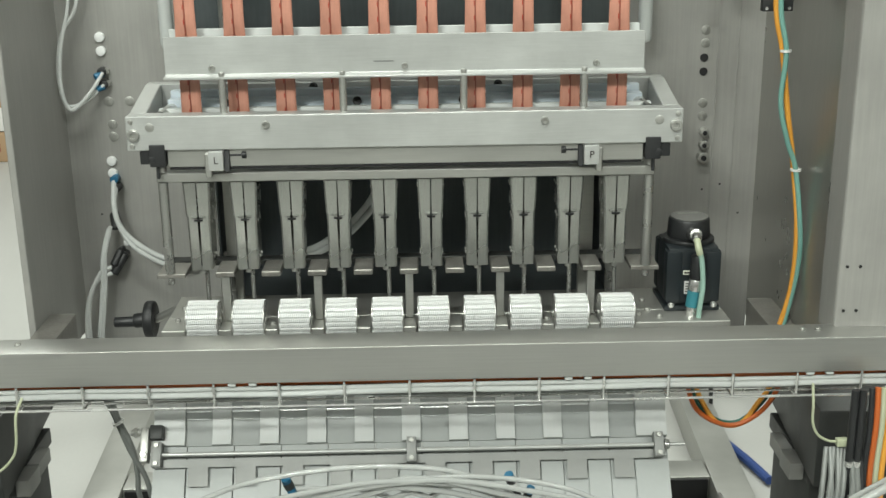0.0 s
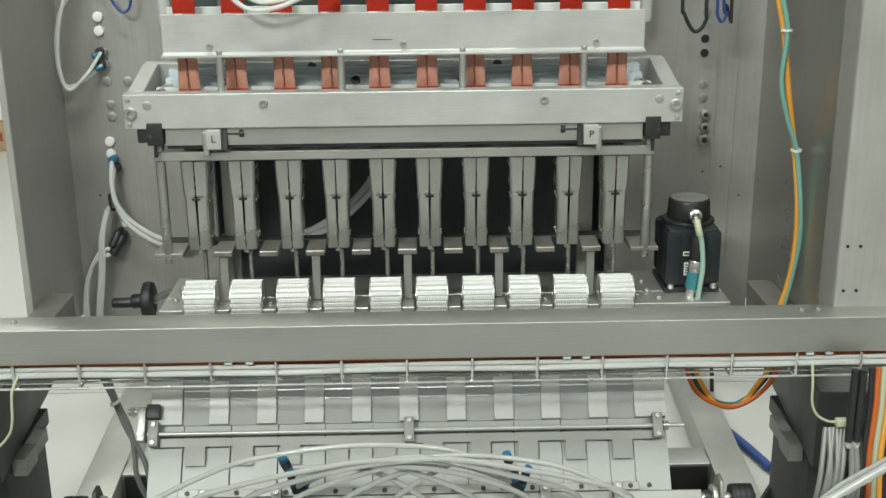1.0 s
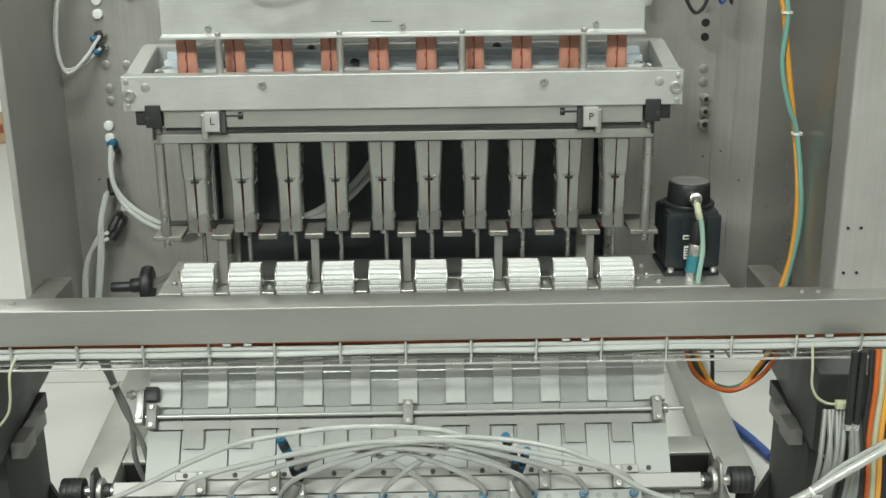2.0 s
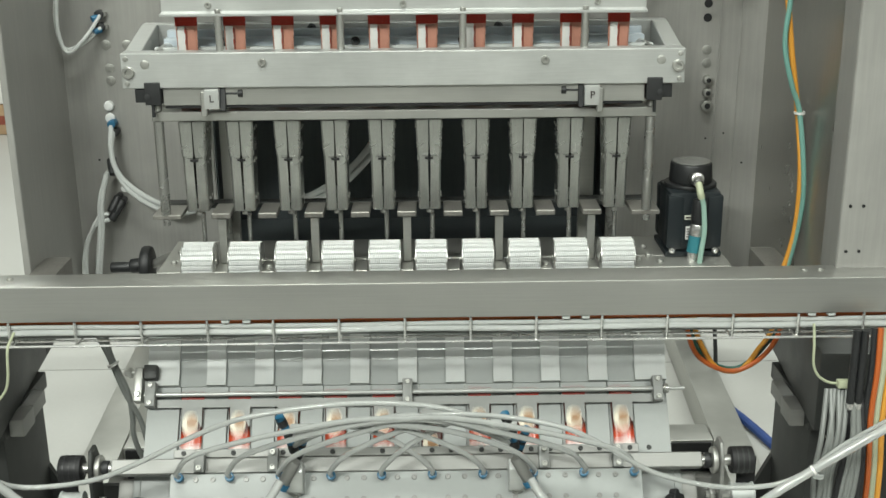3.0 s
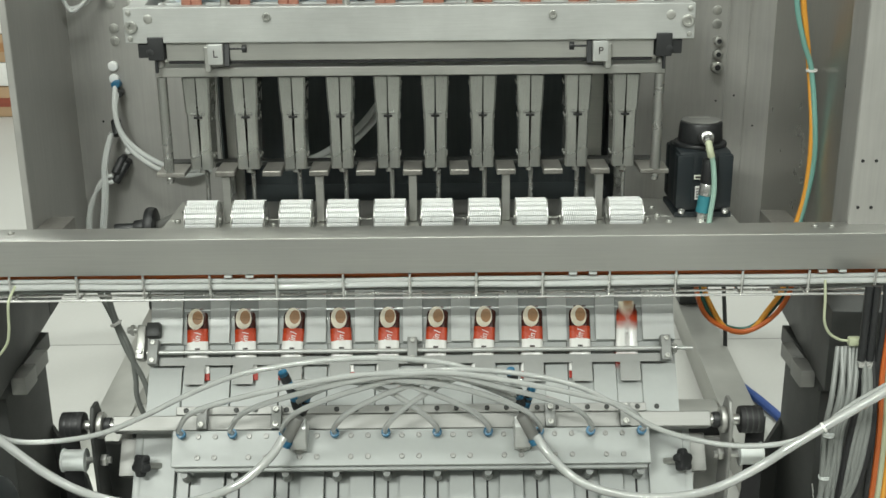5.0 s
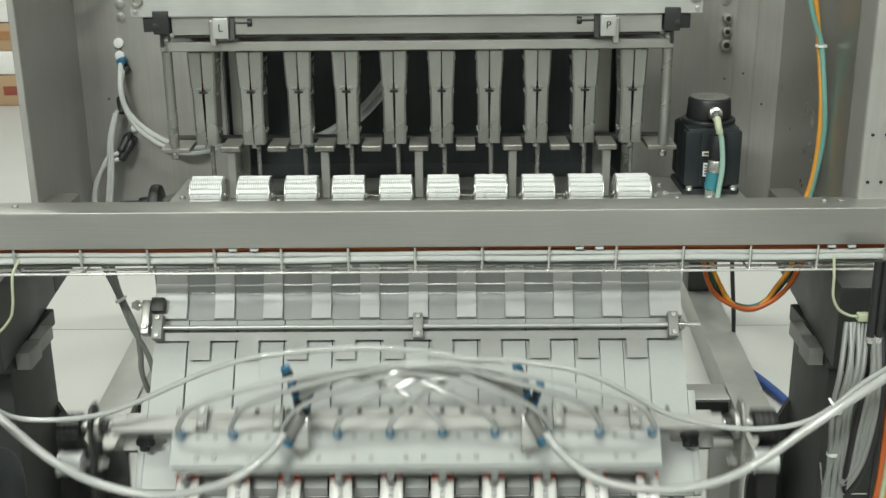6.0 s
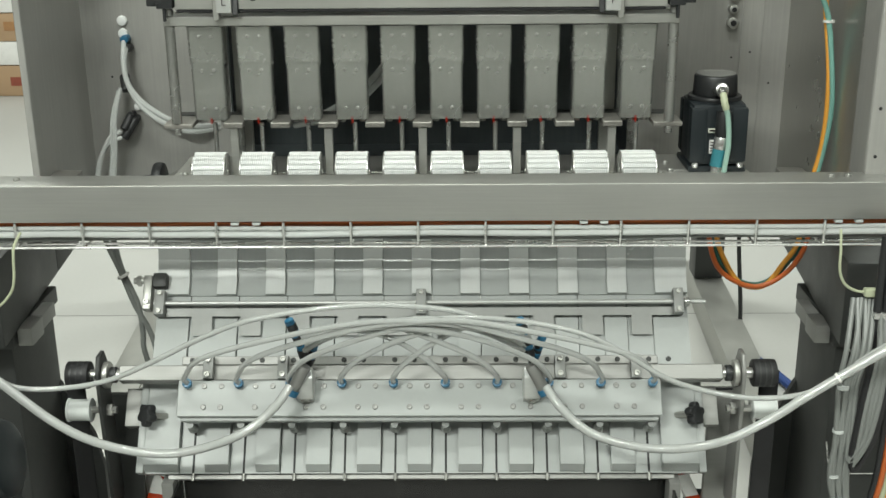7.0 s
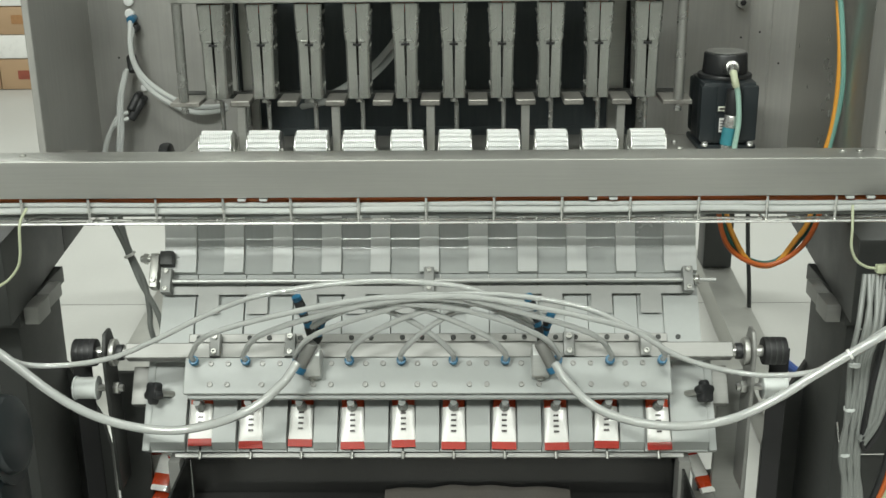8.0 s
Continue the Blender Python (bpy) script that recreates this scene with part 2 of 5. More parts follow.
# the chute: x across, y up the slope, z off its face
CHUTE = Matrix.Translation((0, 0.08, 0.813)) @ pose(0, 0, 0, 53, 0, 0)

# ---------------------------------------------------------------- the hall
solo("floor", box(B(), -9, 9, -7, 11, -0.1, 0.0, 0), FLOOR, "light grey resin floor of the hall", "floor", kind="structure")
for nm, a in (("wall_north", (-9, 9, 11, 11.2, 0, 5)), ("wall_south", (-9, 9, -7.2, -7, 0, 5)),
              ("wall_west", (-9.2, -9, -7, 11, 0, 5)), ("wall_east", (9, 9.2, -7, 11, 0, 5))):
    solo(nm, box(B(), *a, 0), HALL, "plain pale grey hall wall", "wall", kind="structure")
solo("ceiling", box(B(), -9.2, 9.2, -7.2, 11.2, 5, 5.2, 0), HALL, "plain pale grey hall ceiling", "ceiling", kind="structure")

# pallets of cartons far behind
for k, (x, y) in enumerate(((-3.1, 6.4), (-2.2, 6.9))):
    t = thing("carton_stack", pose(x, y, 0), "brown cardboard cartons stacked on the hall floor", "boxes", "carton stacks")
    for j, (z0, z1) in enumerate(((0.003, 0.21), (0.375, 0.56))):
        for i in range(2):
            x0 = x - 0.42 + i * 0.43
            c = part("carton", box(B(), x0, x0 + 0.42, y - 0.3, y + 0.3, z0, z1, 0.006), CARD, t)
            part("print", box(B(), x0 + 0.12, x0 + 0.27, y - 0.3025, y - 0.3005, z0 + 0.07, z0 + 0.13, 0), SEAM if j == 0 else COFFEE, c, "faded printed mark")
    for z0, z1 in ((0.2125, 0.3725), (0.5625, 1.0)):
        part("wrap", box(B(), x - 0.43, x + 0.44, y - 0.31, y + 0.31, z0, z1, 0.02), PAPER, t, "white film wrapped bundle between the cartons")

# ---------------------------------------------------------------- machine frame and panels
cab = thing("machine_cabinet", pose(0, 0.6, 0), "grey stainless steel machine back panel with ports", "machine panel", kind="structure")
X0, X1, Z0, Z1 = -0.385, 0.405, 0.93, 1.335
for nm, a in (("left_sheet", (-0.66, X0, 0.59, 0.60, 0.84, 2.4)), ("right_sheet", (X1, 0.69, 0.59, 0.60, 0.84, 2.4)),
              ("upper_sheet", (X0, X1, 0.59, 0.60, Z1, 2.4)), ("lower_sheet", (X0, X1, 0.59, 0.60, 0.84, Z0))):
    part(nm, box(B(), *a, 0), PANEL, cab)
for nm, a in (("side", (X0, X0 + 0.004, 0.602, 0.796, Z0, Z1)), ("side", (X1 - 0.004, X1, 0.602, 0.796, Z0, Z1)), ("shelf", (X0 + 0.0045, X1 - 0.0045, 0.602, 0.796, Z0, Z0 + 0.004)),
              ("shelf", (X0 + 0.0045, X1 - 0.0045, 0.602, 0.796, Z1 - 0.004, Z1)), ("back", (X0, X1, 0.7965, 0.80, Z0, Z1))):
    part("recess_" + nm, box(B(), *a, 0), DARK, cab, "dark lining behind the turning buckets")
part("left_wall", box(B(), -0.672, -0.66, 0.285, 0.602, 0.88, 2.4, 0.0015), PANEL, cab)
part("right_wall", box(B(), 0.69, 0.702, 0.16, 0.602, 0.88, 2.4, 0.0015), MIRROR, cab, "polished side wall that mirrors the cables")
bm = B()
box(bm, 0.600, 0.603, 0.586, 0.590, 0.95, 2.3, 0)
box(bm, 0.640, 0.642, 0.587, 0.590, 0.95, 2.3, 0)
part("seam", bm, PANEL, cab)
for x, z, r in ((-0.580, 1.468, 0.0095), (-0.580, 1.442, 0.0095), (-0.580, 1.228, 0.0095), (-0.580, 1.204, 0.0095), (-0.565, 1.062, 0.007)):
    part("white_plug", rod(B(), (x, 0.592, z), (x, 0.583, z), r, 20, b=0.002), TEETH, cab, "round white blanking plug")
for x, z in ((-0.575, 1.345), (-0.572, 1.300), (-0.572, 1.276), (-0.535, 1.345), (0.577, 1.324), (0.578, 1.298), (0.576, 1.44), (0.576, 1.465)):
    bm = rod(B(), (x, 0.592, z), (x, 0.588, z), 0.009, 20, b=0.001)
    box(bm, x - 0.0012, x + 0.0012, 0.5865, 0.5885, z - 0.004, z + 0.004, 0)
    part("flush_plug", bm, STEEL, cab, "flush metal plug")
for z, r in ((1.412, 0.008), (1.385, 0.008)):
    part("hole", rod(B(), (0.575, 0.592, z), (0.575, 0.5885, z), r), RUBBER, cab)
for z, r in ((1.267, 0.009), (1.242, 0.009), (1.217, 0.011)):
    g = part("cable_gland", rod(B(), (0.581, 0.592, z), (0.581, 0.574, z), r, 18, b=0.002), STEEL, cab, "grey hexagonal cable gland")
    part("bore", rod(B(), (0.581, 0.5745, z), (0.581, 0.5725, z), r * 0.5, 16), RUBBER, g)
for x, z in ((0.62, 1.16), (0.66, 1.10), (0.585, 1.15), (-0.61, 1.12)):
    part("hole", rod(B(), (x, 0.592, z), (x, 0.589, z), 0.002, 10), RUBBER, cab)

post = thing("machine_post", pose(0.75, 0.05, 0), "folded stainless steel post with small bolt holes", "post", kind="structure")
part("flange", box(B(), 0.665, 0.95, 0.040, 0.044, 1.05, 2.4, 0.001), PANEL, post)
part("return", box(B(), 0.665, 0.669, 0.045, 0.110, 1.05, 2.4, 0.001), PANEL, post)
bm = B()
for z in (1.165, 1.093):
    for x in (0.677, 0.697):
        rod(bm, (x, 0.042, z), (x, 0.0385, z), 0.0025, 12)
part("bolt_hole", bm, RUBBER, post)

beam = thing("cross_beam", pose(0, 0.03, 1.0), "brushed stainless steel square cross beam", "beam", kind="structure")
part("tube", box(B(), -1.2, 1.2, -0.005, 0.055, 1.0095, 1.0665, 0.003), BEAM, beam)
# added rod that draws the bright highlight line along the beam's bevel
part("polished_edge", rod(B(), (-1.2, -0.0036, 1.0651), (1.2, -0.0036, 1.0651), 0.0011, 12), STEEL, beam, "thin rod added for the highlight on the beam's edge")
bm = B()
for x in (0.612, 0.637):
    screw(bm, (x, 0.03, 1.0665), (0, 0, 1), 0.005, 0.003)
screw(bm, (-0.6, 0.03, 1.0665), (0, 0, 1), 0.005, 0.003)
part("screw", bm, STEEL, beam)

# rails that run back under the beam and the columns that carry them
for sx in (-1, 1):
    t = thing("frame_rail", pose(sx * 0.71, 0.2, 0.80), "dark grey steel box rail of the machine frame", "frame rail", "frame rails", "structure")
    m = pose(sx * 0.711, 0.01, 0, 0, 0, sx * -5.2)
    part("tube", box(B(), -0.065, 0.065, 0.0, 0.35, 0.799, 0.935, 0.004, m), IRON, t)
    part("tail", box(B(), -0.065, 0.065, 0.3505, 0.56, 0.799, 0.862, 0.004, m), IRON, t)
    t = thing("frame_column", pose(sx * 0.74, 0.22, 0), "dark grey painted steel column of the machine", "column", "frame columns", "structure")
    a, b = sorted((sx * 0.6715, sx * 0.86))
    part("shaft", box(B(), a, b, 0.10, 0.295, 0.0, 0.7655, 0.004), IRON, t)
    a, b = sorted((sx * 0.662, sx * 0.88))
    part("head_plate", box(B(), a, b, 0.085, 0.302, 0.766, 0.796, 0.003), IRON, t)
    a, b = sorted((sx * 0.636, sx * 0.661))
    c = part("clamp_block", box(B(), a, b, 0.10, 0.155, 0.766, 0.797, 0.003), BAR, t)
    part("shim", box(B(), a + 0.002, b - 0.002, 0.158, 0.22, 0.772, 0.797, 0.002), BAR, c)
    q = B()
    out = [(0.6712, 0.615), (0.618, 0.507), (0.606, 0.44), (0.606, 0.0), (0.6712, 0.0)]
    near = [q.verts.new((sx * x, 0.282, z)) for x, z in out]
    far = [q.verts.new((sx * x, 0.294, z)) for x, z in out]
    q.faces.new(near)
    q.faces.new(far[::-1])
    for i in range(5):
        q.faces.new((near[i], near[(i + 1) % 5], far[(i + 1) % 5], far[i]))
    part("gusset", q, IRON, t, "flared steel gusset at the column's foot", False)
    # square tubes of the base frame on the floor
    t = thing("base_rail", pose(sx * 0.9, 1.4, 0), "grey square steel tube of the base frame on the floor", "frame rail", "base rails", "structure")
    part("tube", box(B(), -0.052, 0.052, -0.75, 1.0, 0.001, 0.10, 0.006, pose(sx * 0.903, 1.4, 0, 0, 0, sx * -3.0)), STEEL, t)
    part("leg", box(B(), sx * 0.945 - 0.05, sx * 0.945 + 0.05, 2.20, 2.30, 0.101, 1.1, 0.005), IRON, t, "dark upright post on the tube")
    t = thing("support_arm", pose(sx * 0.64, 0.4, 0.97), "dusty stainless steel stub arm inside the side wall", "arm", "support arms", "structure")
    a, b = (-0.6595, -0.612) if sx < 0 else (0.641, 0.6895)
    y, z = (0.365, 0.993) if sx < 0 else (0.425, 0.976)
    part("stub", box(B(), a, b, 0.16, y, z - 0.05, z, 0.003), WORN, t)
    part("weld_plate", box(B(), a + 0.004, b - 0.004, y + 0.001, y + 0.012, z - 0.062, z - 0.003, 0.002), STEEL, t)
t = thing("base_cross_tube", pose(0, 1.39, 0), "grey square steel cross tube of the base frame", "frame rail", kind="structure")
part("tube", box(B(), -0.848, 0.848, 1.335, 1.44, 0.001, 0.099, 0.006), STEEL, t)
# black plate in place of the shade that the machine throws on this face
part("rubber_face", box(B(), -0.84, 0.84, 1.328, 1.3345, 0.004, 0.094, 0.002), RUBBER, t, "black plate standing in for shade on the cross tube")
solo("floor_joint", box(B(), -9, 9, 2.118, 2.122, 0.0001, 0.0006, 0), BAR, "thin sealed joint across the hall floor", "floor joint", kind="structure")

# ---------------------------------------------------------------- cable tray under the beam
tray = thing("cable_tray", pose(0, 0, 0.97), "bright wire basket cable tray under the beam", "cable tray")
for i in range(-7, 8):
    x = i * 0.1
    part("cross_wire", tube(B(), [(x, 0.0, 1.008), (x, 0.0, 0.985), (x, 0.0, 0.971), (x, 0.006, 0.969), (x, 0.045, 0.969), (x, 0.05, 0.973), (x, 0.05, 1.008)], 0.0021, 6, 3), BRIGHT, tray)
part("long_wire", rod(B(), (-0.9, -0.0035, 0.9705), (0.713, -0.0035, 0.9705), 0.0022, 8), BRIGHT, tray)
part("long_wire", rod(B(), (-0.9, 0.03, 0.9655), (0.713, 0.03, 0.9655), 0.0022, 8), BRIGHT, tray)


def cable(name, pts, r, mat, label, category="cable", group="", steps=8, seg=10):
    return solo(name, tube(B(), pts, r, seg, steps), mat, label, category, group)


random.seed(4)
xs = [-0.9 + 0.12 * k for k in range(16)]
for k, (r, mat, y, z, lab) in enumerate(((0.0054, HOSE_CLEAR, 0.0085, 0.9875, "clear air hose lying in the tray"), (0.0036, HOSE_CLEAR, 0.0075, 0.9965, "clear air hose lying in the tray"),
                                    (0.0042, ORANGE, 0.0145, 1.0015, "orange cable lying in the tray"), (0.0042, ORANGE, 0.0235, 0.9985, "orange cable lying in the tray"),
                                    (0.004, BLACK, 0.028, 0.9870, "black cable lying in the tray"), (0.005, HOSE_GREY, 0.020, 0.9790, "grey cable lying in the tray"))):
    cable("tray_cable", [(x, y + random.uniform(-0.001, 0.001), z + random.uniform(-0.0014, 0.0014)) for x in xs], r, mat, lab, "cable", "cables in the tray", 4)
for x in (-0.272, -0.24, 0.245, 0.275, 0.62, 0.65):
    solo("tie_mount", box(B(), x - 0.006, x + 0.006, -0.002, 0.006, 1.0035, 1.0085, 0.001), WHITE, "small white cable tie mount under the beam", "tie mount", "tie mounts")

# ---------------------------------------------------------------- sealing frame at the top
fr = thing("sealing_frame", pose(0, 0.3, 1.32), "milled aluminium sealing frame with socket screws", "machine head")
part("front_bar", box(B(), -0.464, 0.464, 0.262, 0.297, 1.3165, 1.3745, 0.0015), ALU, fr)
for sx in (-1, 1):
    prof = [(0.2975, 1.3165), (0.43, 1.335), (0.43, 1.402), (0.2975, 1.3745)]
    part("side_bar", prism(B(), prof, min(sx * 0.464, sx * 0.436), max(sx * 0.464, sx * 0.436), b=0.0015), ALU, fr)
    part("guide_shaft", rod(B(), (sx * 0.418, 0.33, 1.36), (sx * 0.40, 0.42, 1.372), 0.011, 18), CHROME, fr)
part("rear_bar", box(B(), -0.464, 0.464, 0.431, 0.455, 1.335, 1.402, 0.0015), ALU, fr)
part("jaw_bar", box(B(), -0.425, 0.425, 0.341, 0.356, 1.335, 1.3725, 0.002), WHITE, fr, "white jaw bar behind the film")
part("heater_bar", box(B(), -0.415, 0.415, 0.372, 0.398, 1.335, 1.383, 0.002), BLUEALU, fr, "bluish aluminium heater bar")
part("heater_bar", box(B(), -0.415, 0.415, 0.402, 0.420, 1.335, 1.394, 0.002), BLUEALU, fr)
for x in (-0.315, -0.085, 0.10, 0.31):
    part("black_screw", screw(B(), (x, 0.3715, 1.376), (0, -1, 0.3), 0.008, 0.006), BLACK, fr)
for x in (-0.215, -0.165, 0.165, 0.215):
    part("black_screw", screw(B(), (x, 0.43, 1.392), (0, -1, 0.4), 0.008, 0.006), BLACK, fr)
for x, z, r in ((-0.452, 1.343, 0.0105), (0.452, 1.346, 0.0105), (-0.232, 1.358, 0.0068), (0.232, 1.358, 0.0068)):
    part("screw", screw(B(), (x, 0.2625, z), (0, -1, 0), r, 0.006), STEEL, fr)
for sx in (-1, 1):
    for x, z, r, h in ((0.424, 1.356, 0.0075, 0.002), (0.455, 1.366, 0.0042, 0.0035), (0.455, 1.325, 0.0042, 0.0035)):
        part("dowel", rod(B(), (sx * x, 0.2625, z), (sx * x, 0.2625 - h, z), r, 18, b=0.001), STEEL, fr)
# black stops under its ends
for sx in (-1, 1):
    bm = B()
    a, b = sorted((sx * 0.402, sx * 0.428))
    box(bm, a, b, 0.2585, 0.30, 1.289, 1.327, 0.002)
    a, b = sorted((sx * 0.422, sx * 0.446))
    box(bm, a, b, 0.268, 0.30, 1.292, 1.3155, 0.002)
    box(bm, min(sx * 0.414, sx * 0.419), max(sx * 0.414, sx * 0.419), 0.262, 0.268, 1.268, 1.295, 0.001)
    rod(bm, (sx * 0.424, 0.264, 1.302), (sx * 0.424, 0.258, 1.302), 0.006, 14, b=0.001)
    part("stop", bm, BLACK, fr, "black plastic end stop")
part("under_board", box(B(), -0.400, 0.400, 0.269, 0.275, 1.2865, 1.3162, 0.001), STEEL, fr)
part("rubber_strip", box(B(), -0.398, 0.398, 0.271, 0.2945, 1.2815, 1.2860, 0.001), RUBBER, fr, "black rubber strip")

fp = thing("fold_plate", pose(0, 0.3, 1.43), "bent aluminium film guide plate on four standoffs", "guide plate")
bm = B()
prism(bm, [(0.302, 1.4995), (0.299, 1.4995), (0.299, 1.437), (0.282, 1.4345), (0.282, 1.4305), (0.302, 1.4335)], -0.399, 0.402, b=0.0008)
part("sheet", bm, ALU, fp)
for x in (-0.321, 0.0, 0.321):
    part("screw", screw(B(), (x, 0.299, 1.447), (0, -1, 0), 0.0055, 0.004), STEEL, fp)
part("scratch", box(B(), -0.052, -0.018, 0.2984, 0.299, 1.4545, 1.4555, 0), IRON, fp)
for x in (-0.304, -0.104, 0.098, 0.3):
    bm = rod(B(), (x, 0.288, 1.374), (x, 0.288, 1.4325), 0.0062, 18)
    rod(bm, (x, 0.288, 1.4345), (x, 0.288, 1.442), 0.005, 14, b=0.0012)
    part("standoff", bm, STEEL, fp)
part("white_board", box(B(), -0.399, 0.402, 0.352, 0.358, 1.43, 1.5065, 0.001), WHITE, fp, "white plastic board behind the film")
part("board_foot", box(B(), -0.399, 0.402, 0.303, 0.358, 1.428, 1.4295, 0), ALU, fp)
for x in (-0.33, 0.305):
    solo("guide_rod", rod(B(), (x, 0.50, 1.39), (x, 0.50, 2.3), 0.008, 18), CHROME, "ground vertical guide rod", "rod", "guide rods")
for x in (-0.440, 0.446):
    solo("white_pipe", rod(B(), (x, 0.53, 1.450), (x, 0.53, 2.3), 0.013, 20, b=0.010), WHITE, "rounded white plastic pipe hanging down", "pipe", "white pipes")
solo("dark_carriage", box(B(), -0.40, 0.40, 0.54, 0.575, 1.46, 2.3, 0.004), DARK, "dark grey carriage plate behind the film", "plate")

# clamps with a letter
for x, letter, sx in ((-0.318, "L", 1), (0.311, "P", -1)):
    t = thing("rail_clamp", pose(x, 0.26, 1.28), "small steel rail clamp with a stamped letter", "clamp", "rail clamps")
    part("block", box(B(), x - 0.0125, x + 0.0125, 0.256, 0.298, 1.282, 1.3150, 0.002), ALU, t)
    part("hook", box(B(), x - sx * 0.0135 - 0.005, x - sx * 0.0135 + 0.005, 0.258, 0.2735, 1.2695, 1.311, 0.0015), STEEL, t)
    part("wedge", prism(B(), [(0.260, 1.279), (0.296, 1.279), (0.296, 1.3155), (0.268, 1.3155)], x + sx * 0.0175 - 0.0045, x + sx * 0.0175 + 0.0045, b=0.001), BLACK, t, "black plastic wedge")
    bm = rod(B(), (x + sx * 0.017, 0.272, 1.306), (x + sx * 0.042, 0.272, 1.306), 0.0035, 12)
    rod(bm, (x + sx * 0.042, 0.272, 1.306), (x + sx * 0.050, 0.272, 1.306), 0.007, 12, b=0.001)
    part("thumbscrew", bm, BLACK, t, "black thumbscrew")
    cu = bpy.data.curves.new("letter", "FONT")
    cu.body, cu.size, cu.extrude = letter, 0.017, 0.0004
    tmp = bpy.data.objects.new("letter", cu)
    me = bpy.data.meshes.new_from_object(tmp)
    bpy.data.objects.remove(tmp)
    q = B()
    q.from_mesh(me)
    q.transform(pose(x - 0.004, 0.2555, 1.294, 90, 0, 0))
    part("letter", q, LETTER, t)

# ---------------------------------------------------------------- bucket rack
rk = thing("bucket_rack", pose(0, 0.3, 1.1), "steel rack with rods that holds the turning buckets", "rack")
part("front_rail", box(B(), -0.423, 0.423, 0.275, 0.3185, 1.2585, 1.2745, 0.0015), STEEL, rk)
part("back_rail", box(B(), -0.423, 0.423, 0.346, 0.360, 1.2585, 1.2745, 0.0015), STEEL, rk)
for i in range(11):
    x = LANE * (i - 5)
    part("rail_bridge", box(B(), x - 0.0085, x + 0.0085, 0.319, 0.3455, 1.2585, 1.2735, 0.001), STEEL, rk)
for sx in (-1, 1):
    bm = rod(B(), (sx * 0.4145, 0.283, 1.095), (sx * 0.4145, 0.283, 1.258), 0.0085, 20)
    rod(bm, (sx * 0.4145, 0.283, 1.275), (sx * 0.4145, 0.283, 1.286), 0.008, 16, b=0.0015)
    rod(bm, (sx * 0.4145, 0.283, 1.075), (sx * 0.4145, 0.283, 1.0865), 0.006, 12, b=0.0015)
    part("tie_rod", bm, CHROME, rk)
    a, b = sorted((sx * 0.388, sx * 0.437))
    part("foot_plate", box(B(), a, b, 0.276, 0.345, 1.087, 1.0945, 0.001), WORN, rk)
for i in range(9):
    x = LANE * (i - 4)
    part("tab", box(B(), x - 0.0165, x + 0.0165, 0.277, 0.345, 1.087, 1.0965, 0.0015), WORN, rk, "worn steel tab between two buckets")
    if i % 2 == 0:
        part("tab_post", box(B(), x - 0.007, x + 0.007, 0.283, 0.295, 1.004, 1.0865, 0.001), STEEL, rk)
for x in (-0.318, 0.322):
    part("upright", box(B(), x - 0.013, x + 0.013, 0.375, 0.39, 1.0, 1.27, 0.001), STEEL, rk, "flat steel upright behind the buckets")
part("under_shelf", box(B(), -0.43, 0.43, 0.3455, 0.372, 1.087, 1.0965, 0.001), IRON, rk)


def bucket_half(sx):
    """One bent half of a bucket about its own axis: broad face, two flanges, flared above."""
    q = bmesh.new()
    t = 0.0013
    levels = [(1.098, 0.0185, 0.027, 0.0009), (1.196, 0.0195, 0.0275, 0.0024), (1.196, 0.0195, 0.0275, 0.0013), (1.2555, 0.0232, 0.0295, 0.0008)]
    for lo, hi in ((levels[0], levels[1]), (levels[2], levels[3])):
        out = []
        for z, hx, hy, gap in (lo, hi):
            grow = 0.0012 if lo is levels[2] and z < 1.2 else 0.0
            hx, hy = hx + grow, hy + grow
            c = 0.003
            outer = [(gap, -hy), (hx - c, -hy), (hx, -hy + c), (hx, hy - c), (hx - c, hy), (gap, hy)]
            inner = [(gap, hy - t), (hx - c - t * 0.4, hy - t), (hx - t, hy - c - t * 0.4), (hx - t, -hy + c + t * 0.4), (hx - c - t * 0.4, -hy + t), (gap, -hy + t)]
            out.append([q.verts.new((sx * a, b, z)) for a, b in outer + inner])
        a, b = out
        n = len(a)
        for k in range(n):
            q.faces.new((a[k], a[(k + 1) % n], b[(k + 1) % n], b[k]))
        for ring in (a, b):
            for k in range(5):
                q.faces.new((ring[k], ring[k + 1], ring[n - 2 - k], ring[n - 1 - k]))
    return q


